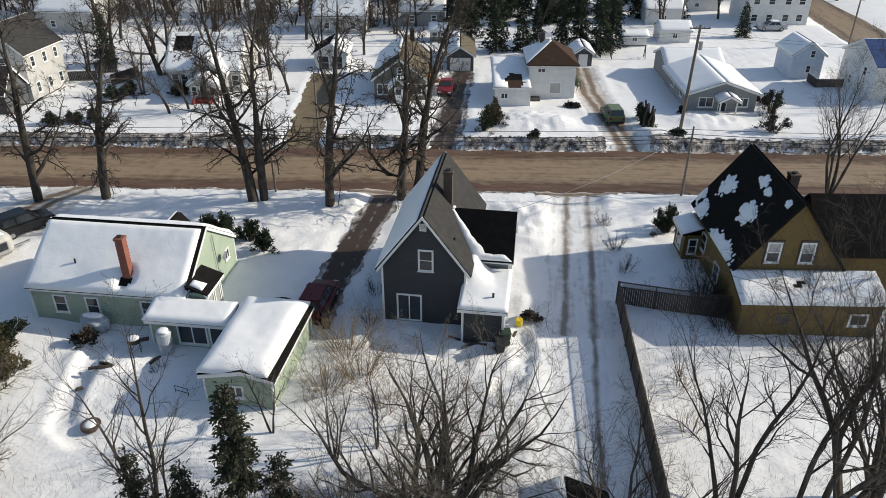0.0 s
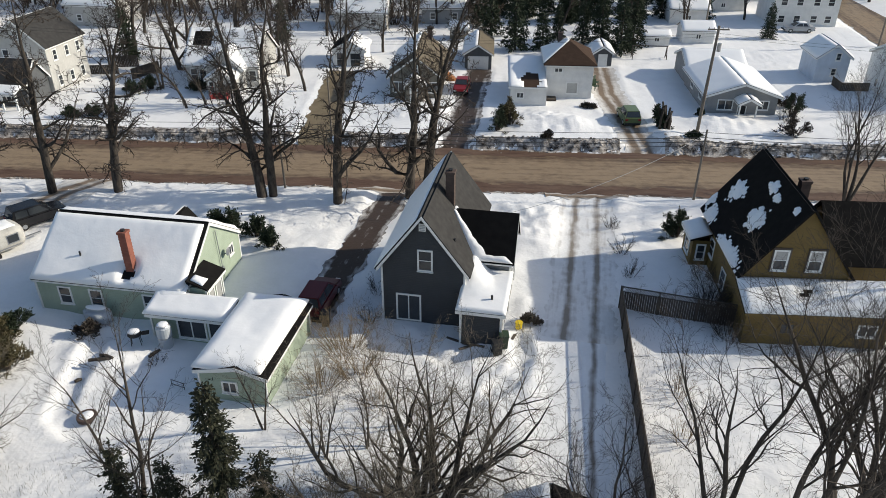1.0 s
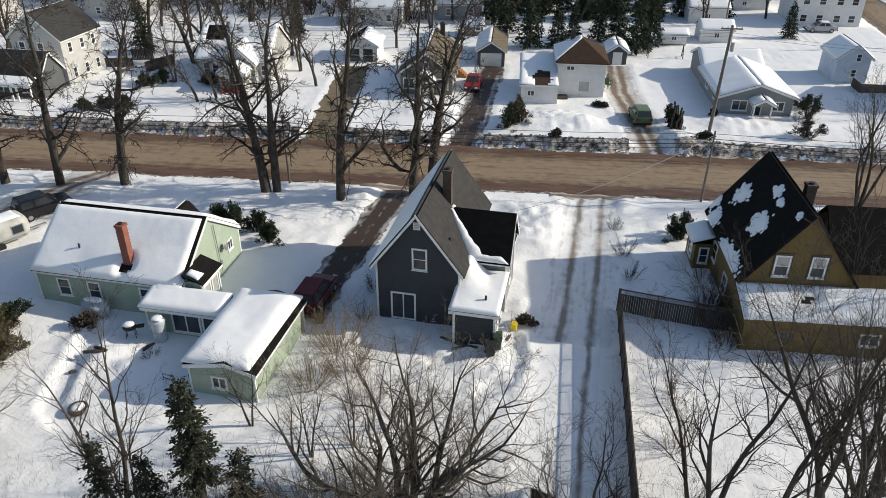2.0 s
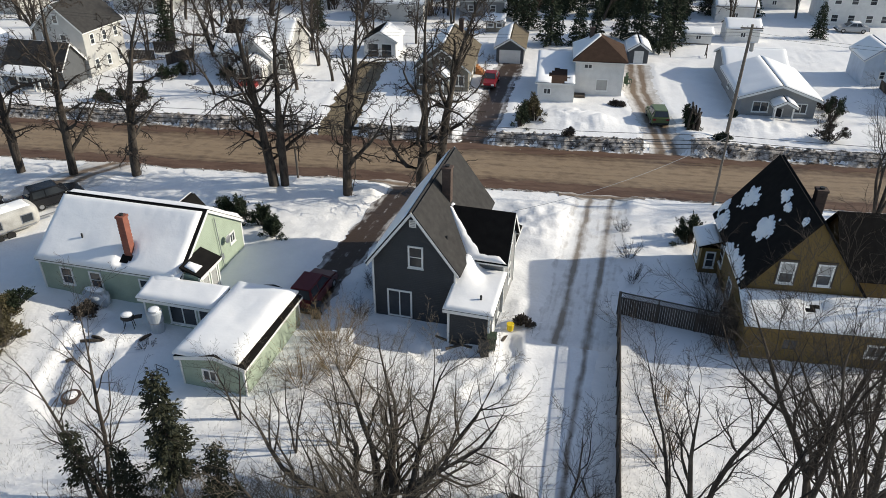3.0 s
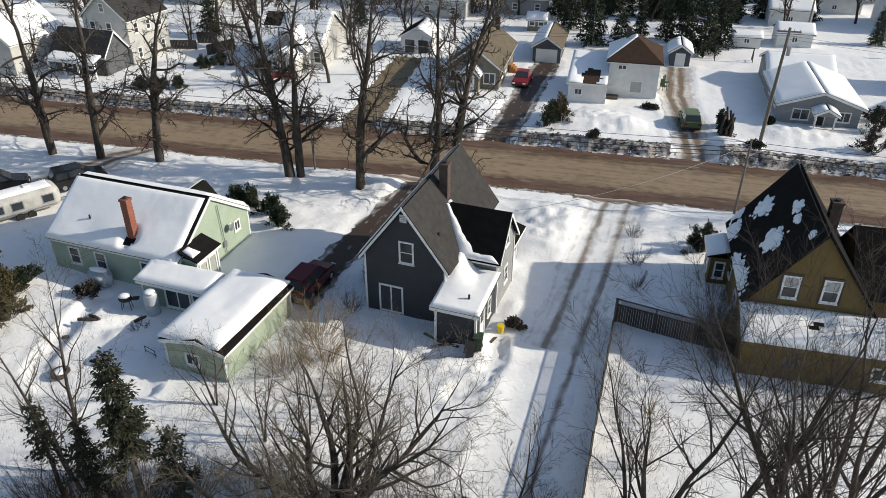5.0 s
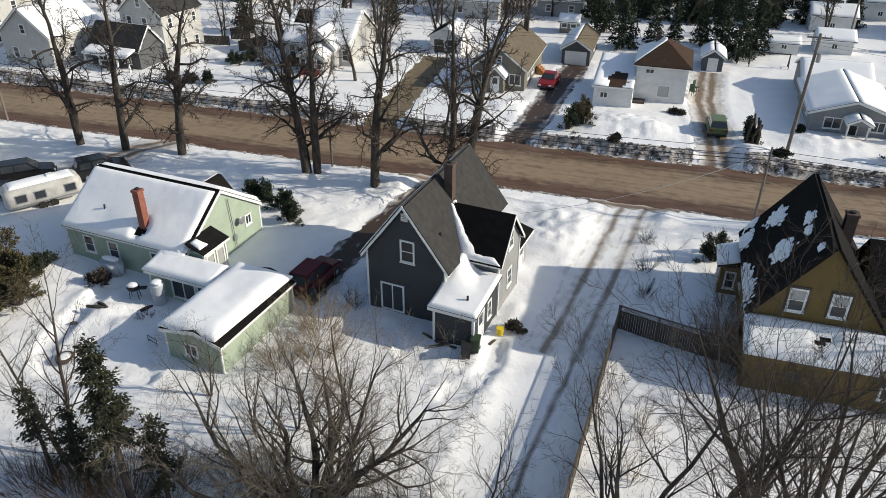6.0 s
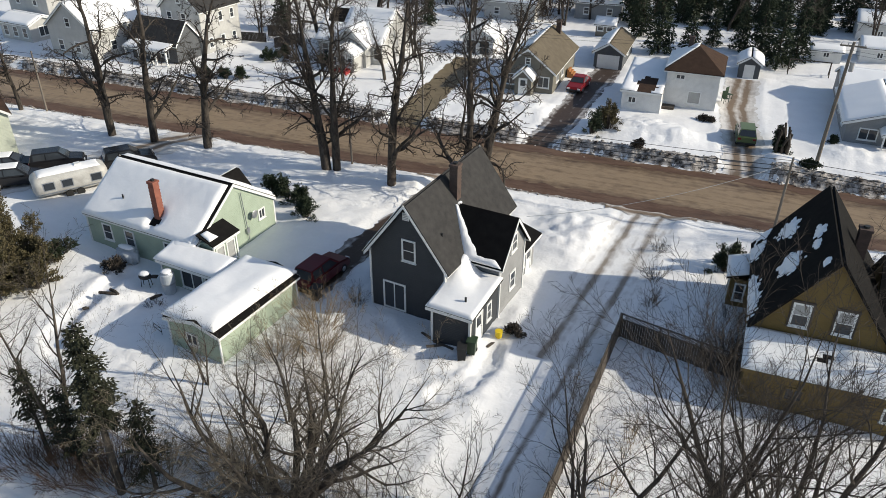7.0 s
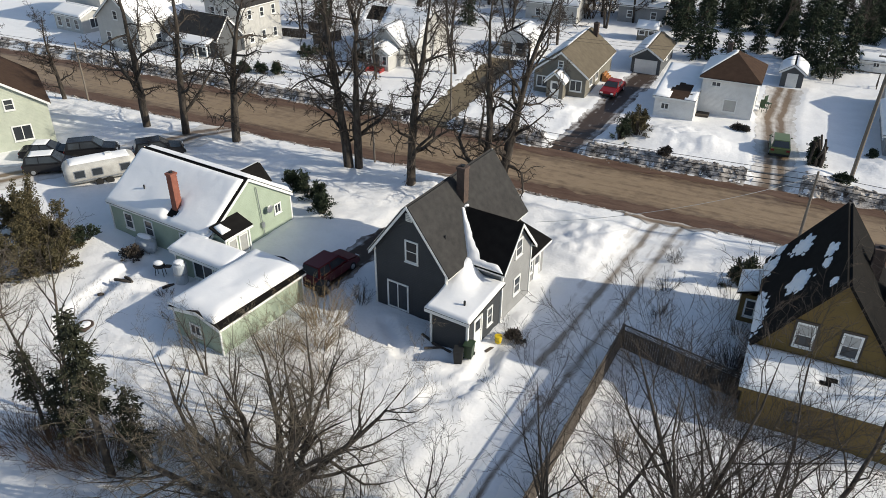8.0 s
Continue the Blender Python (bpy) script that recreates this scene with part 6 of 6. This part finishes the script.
def garden_chair(at, turn):
    h = thing("garden_chair", "green garden chair beside the white house", "chair", (*at, ground_z(*at)), turn)
    part("seat", box(-0.3, -0.3, 0.5, 0.3, 0.3, 0.56, None, 0.02), GREEN_PLASTIC, h)
    part("backrest", box(-0.3, 0.26, 0.56, 0.3, 0.32, 1.3, None, 0.02), GREEN_PLASTIC, h)
    for x in (-0.27, 0.27):
        for y in (-0.27, 0.27):
            part("leg", tube([((x, y, -0.1), 0.03), ((x, y, 0.5), 0.03)], 6), GREEN_PLASTIC, h)


garden_chair((15.3, 89.4), 30)
garden_chair((15.6, 91.0), 60)

# ---- evergreens and shrubs ----
conifer(71, (-8.2, 21.6), 9.8, 1.5, "tall ragged dark cedar among bare saplings", DARK_CEDAR, 9, 0.22, 0.5, bare=0.42)
conifer(72, (-6.9, 22.4), 5.6, 1.35, "ragged young cedar among bare saplings", DARK_CEDAR, 7, 0.2, 0.7, bare=0.25)
conifer(73, (-10.7, 21.8), 5.4, 1.3, "ragged young cedar among bare saplings", DARK_CEDAR, 7, 0.2, 0.7, bare=0.35)
conifer(74, (-12.9, 22.0), 6.0, 1.1, "ragged young cedar among bare saplings", DARK_CEDAR, 6, 0.2, 0.7, bare=0.5)
for k, (x, y, hh, sp) in enumerate(((-25.9, 33.6, 2.3, 1.6), (-28.0, 35.6, 2.4, 1.6), (-27.2, 32.2, 3.4, 2.1), (-30.4, 36.2, 4.3, 2.3), (-28.6, 30.2, 3.0, 2.0), (-31.5, 32.4, 3.8, 2.3), (-33.4, 36.8, 3.6, 2.0))):
    bush(380 + k, (x, y), hh, sp, "large olive-green evergreen bush dusted with snow", CEDAR, 0.22, 9, clumps=170)
bush(86, (-27.6, 37.3), 1.5, 1.2, "dark evergreen bush near the green house", NEEDLES, 0.21, 9, clumps=70)
for k, (x, y, hh, sp) in enumerate(((-13.8, 48.6, 1.8, 1.3), (-15.4, 50.4, 1.8, 1.1), (-17.2, 51.6, 1.9, 1.1), (-19.0, 51.8, 1.7, 1.0))):
    bush(90 + k, (x, y), hh, sp, "dark spreading juniper beside the green house", NEEDLES, 0.21, 9, clumps=70)
bush(95, (17.4, 52.6), 2.4, 1.3, "tall dark juniper beside the ochre house", NEEDLES, 0.21, 9, clumps=100)
for k, (x, y, hh, sp) in enumerate(((3.4, 74.8, 2.6, 1.4), (4.9, 76.0, 2.9, 1.5), (4.2, 78.2, 1.9, 1.2))):
    bush(100 + k, (x, y), hh, sp, "dark green and brown evergreen by the white house", CEDAR if k else NEEDLES, 0.21, 9, clumps=80)
for k, (x, y, hh, sp) in enumerate(((-40.5, 75.8, 1.3, 1.5), (-38.6, 76.4, 1.5, 1.3), (-42.5, 75.4, 1.1, 1.3), (-39.6, 84.2, 1.6, 1.4), (-38.2, 85.8, 1.5, 1.2), (-32.6, 85.9, 1.2, 1.2))):
    bush(110 + k, (x, y), hh, sp, "low dark evergreen hedge bush in the snow", NEEDLES, 0.21, 9, clumps=80)
for k, (x, y, hh, sp) in enumerate(((34.2, 75.6, 2.1, 1.8), (36.0, 81.5, 2.7, 1.9), (36.4, 85.0, 1.8, 1.5), (25.6, 80.2, 0.9, 0.7), (13.8, 82.6, 0.8, 0.8), (22.9, 73.0, 0.9, 1.3), (54.5, 98.5, 1.3, 1.4), (57.0, 99.0, 1.2, 1.4), (8.4, 71.2, 0.8, 0.7))):
    bush(120 + k, (x, y), hh, sp, "rounded dark bush capped with snow", NEEDLES if k % 2 else BARK, 0.21, 9, clumps=60)


bush(140, (20.8, 76.6), 2.2, 0.9, "tall dark clipped evergreen beside the driveway", NEEDLES, 0.21, 9, clumps=90)
bush(141, (20.9, 79.0), 1.7, 0.8, "dark clipped evergreen beside the driveway", NEEDLES, 0.21, 9, clumps=60)


def stump_hedge():
    h = thing("cut_hedge", "clump of dark cut trunks with snowy tops", "hedge", (20.9, 77.4, ground_z(20.9, 77.4)))
    rng = random.Random(5)
    for k in range(12):
        x, y, z = rng.uniform(-0.6, 0.6), rng.uniform(-1.6, 1.6), rng.uniform(1.5, 2.5)
        part("trunk", tube([((x, y, -0.2), 0.16), ((x + rng.gauss(0, 0.08), y, z * 0.5), 0.13), ((x + rng.gauss(0, 0.15), y, z), 0.10)], 7), BARK, h)


stump_hedge()
woods = "dark conifer at the edge of the yards"
c1 = conifer(131, (6.0, 106.3), 8.8, 2.1, woods, None, 6, 0.42, group="conifers behind the yards")
c2 = conifer(132, (9.9, 106.8), 5.0, 1.5, woods, None, 6, 0.40, group="conifers behind the yards")
c3 = conifer(133, (20.6, 105.8), 7.8, 2.2, woods, None, 6, 0.42, group="conifers behind the yards")
rng = random.Random(9)
for k in range(34):
    x, y = 4 + 34 * (k / 34) + rng.uniform(-1.5, 1.5), 124 + rng.uniform(-2, 14) + 0.1 * k
    again((c1, c2, c3)[k % 3], (x, y), rng.uniform(0, 360), rng.uniform(0.65, 0.95))
for x, y, k in ((12.5, 113, 0.6), (16.0, 112, 0.7), (18.5, 110.5, 0.9), (22.8, 109, 0.9), (2.6, 114, 0.9), (0.5, 121, 1.1), (-28, 109, 0.7), (-46, 97.5, 0.8), (44, 116, 0.6)):
    again((c1, c3)[int(x) % 2], (x, y), x * 40, k)
# woods that close the distance
rng = random.Random(57)
wood = bare_tree(19, dict(FAR, kids=(15, 9, 7, 3), thin=0.024), 13, 0.24, 1, "bare brown tree in the far woods", (-20.0, 130.0), twig=WOODS_TWIG, joined=True)
brush = bare_tree(20, dict(FAR, kids=(8, 7, 6, 3), thin=0.024), 5, 0.09, 4, "tangle of bare brown saplings at the edge of the woods", (-24.0, 126.0), twig=WOODS_TWIG, lean=0.5, joined=True)
for k in range(150):
    x = -150 + 1.04 * k + rng.uniform(-3, 3)
    again(wood, (x, 125 + rng.uniform(-1, 18) - 0.05 * (x + 70)), rng.uniform(0, 360), rng.uniform(0.7, 1.05))
for k in range(60):
    x = -120 + 2.1 * k + rng.uniform(-2, 2)
    again(brush, (x, 124 + rng.uniform(-1, 10) - 0.05 * (x + 70)), rng.uniform(0, 360), rng.uniform(0.7, 1.2))
rng = random.Random(31)
for k in range(56):
    x, y = -130 + 4.8 * k + rng.uniform(-2, 2), 146 + rng.uniform(-6, 16)
    again((c1, c3, f1, f2)[k % 4], (x, y), rng.uniform(0, 360), rng.uniform(1.0, 1.4) if k % 4 < 2 else rng.uniform(0.7, 0.9))

for k, (x, y, hh, sp, mat, n) in enumerate(((-6.0, 36.5, 3.2, 1.7, PALE_TWIG, 60), (-4.8, 34.2, 2.8, 1.5, PALE_TWIG, 46), (-6.8, 33.0, 2.6, 1.5, PALE_TWIG, 40), (-3.2, 31.6, 2.0, 1.3, PALE_TWIG, 24), (-5.0, 39.5, 1.6, 0.9, TWIG, 22),
                                           (-4.9, 43.5, 1.3, 0.8, TWIG, 18), (12.8, 50.0, 1.5, 0.7, TWIG, 22), (12.6, 54.0, 1.2, 0.6, TWIG, 18), (12.9, 46.5, 1.4, 0.6, TWIG, 18), (17.9, 43.5, 2.4, 1.3, TWIG, 60), (17.6, 41.6, 2.4, 1.4, TWIG, 60), (18.0, 39.4, 2.2, 1.3, TWIG, 44),
                                           (17.9, 46.6, 1.6, 0.8, TWIG, 20), (-11.6, 21.6, 2.6, 2.2, BROWN_TWIG, 110), (-13.8, 21.4, 2.2, 2.0, BROWN_TWIG, 60), (-9.3, 22.2, 2.8, 2.2, BROWN_TWIG, 110), (-7.2, 23.2, 2.4, 1.8, GREY_TWIG, 80), (13.2, 30.0, 2.2, 1.2, PALE_TWIG, 16), (13.6, 33.6, 2.0, 1.2, PALE_TWIG, 22),
                                           (1.6, 23.4, 2.6, 2.0, GREY_TWIG, 70), (-2.2, 23.2, 2.8, 2.2, GREY_TWIG, 90), (-4.6, 24.4, 2.4, 1.8, GREY_TWIG, 50), (-9.6, 33.4, 1.3, 0.6, TWIG, 14), (34.8, 79.5, 1.6, 1.4, TWIG, 30), (-25.4, 28.6, 2.6, 1.6, TWIG, 30), (-17.0, 34.6, 0.9, 0.5, TWIG, 12))):
    shrub(200 + k, (x, y), hh, sp, "thicket of thin bare shoots in the snow", mat, n)
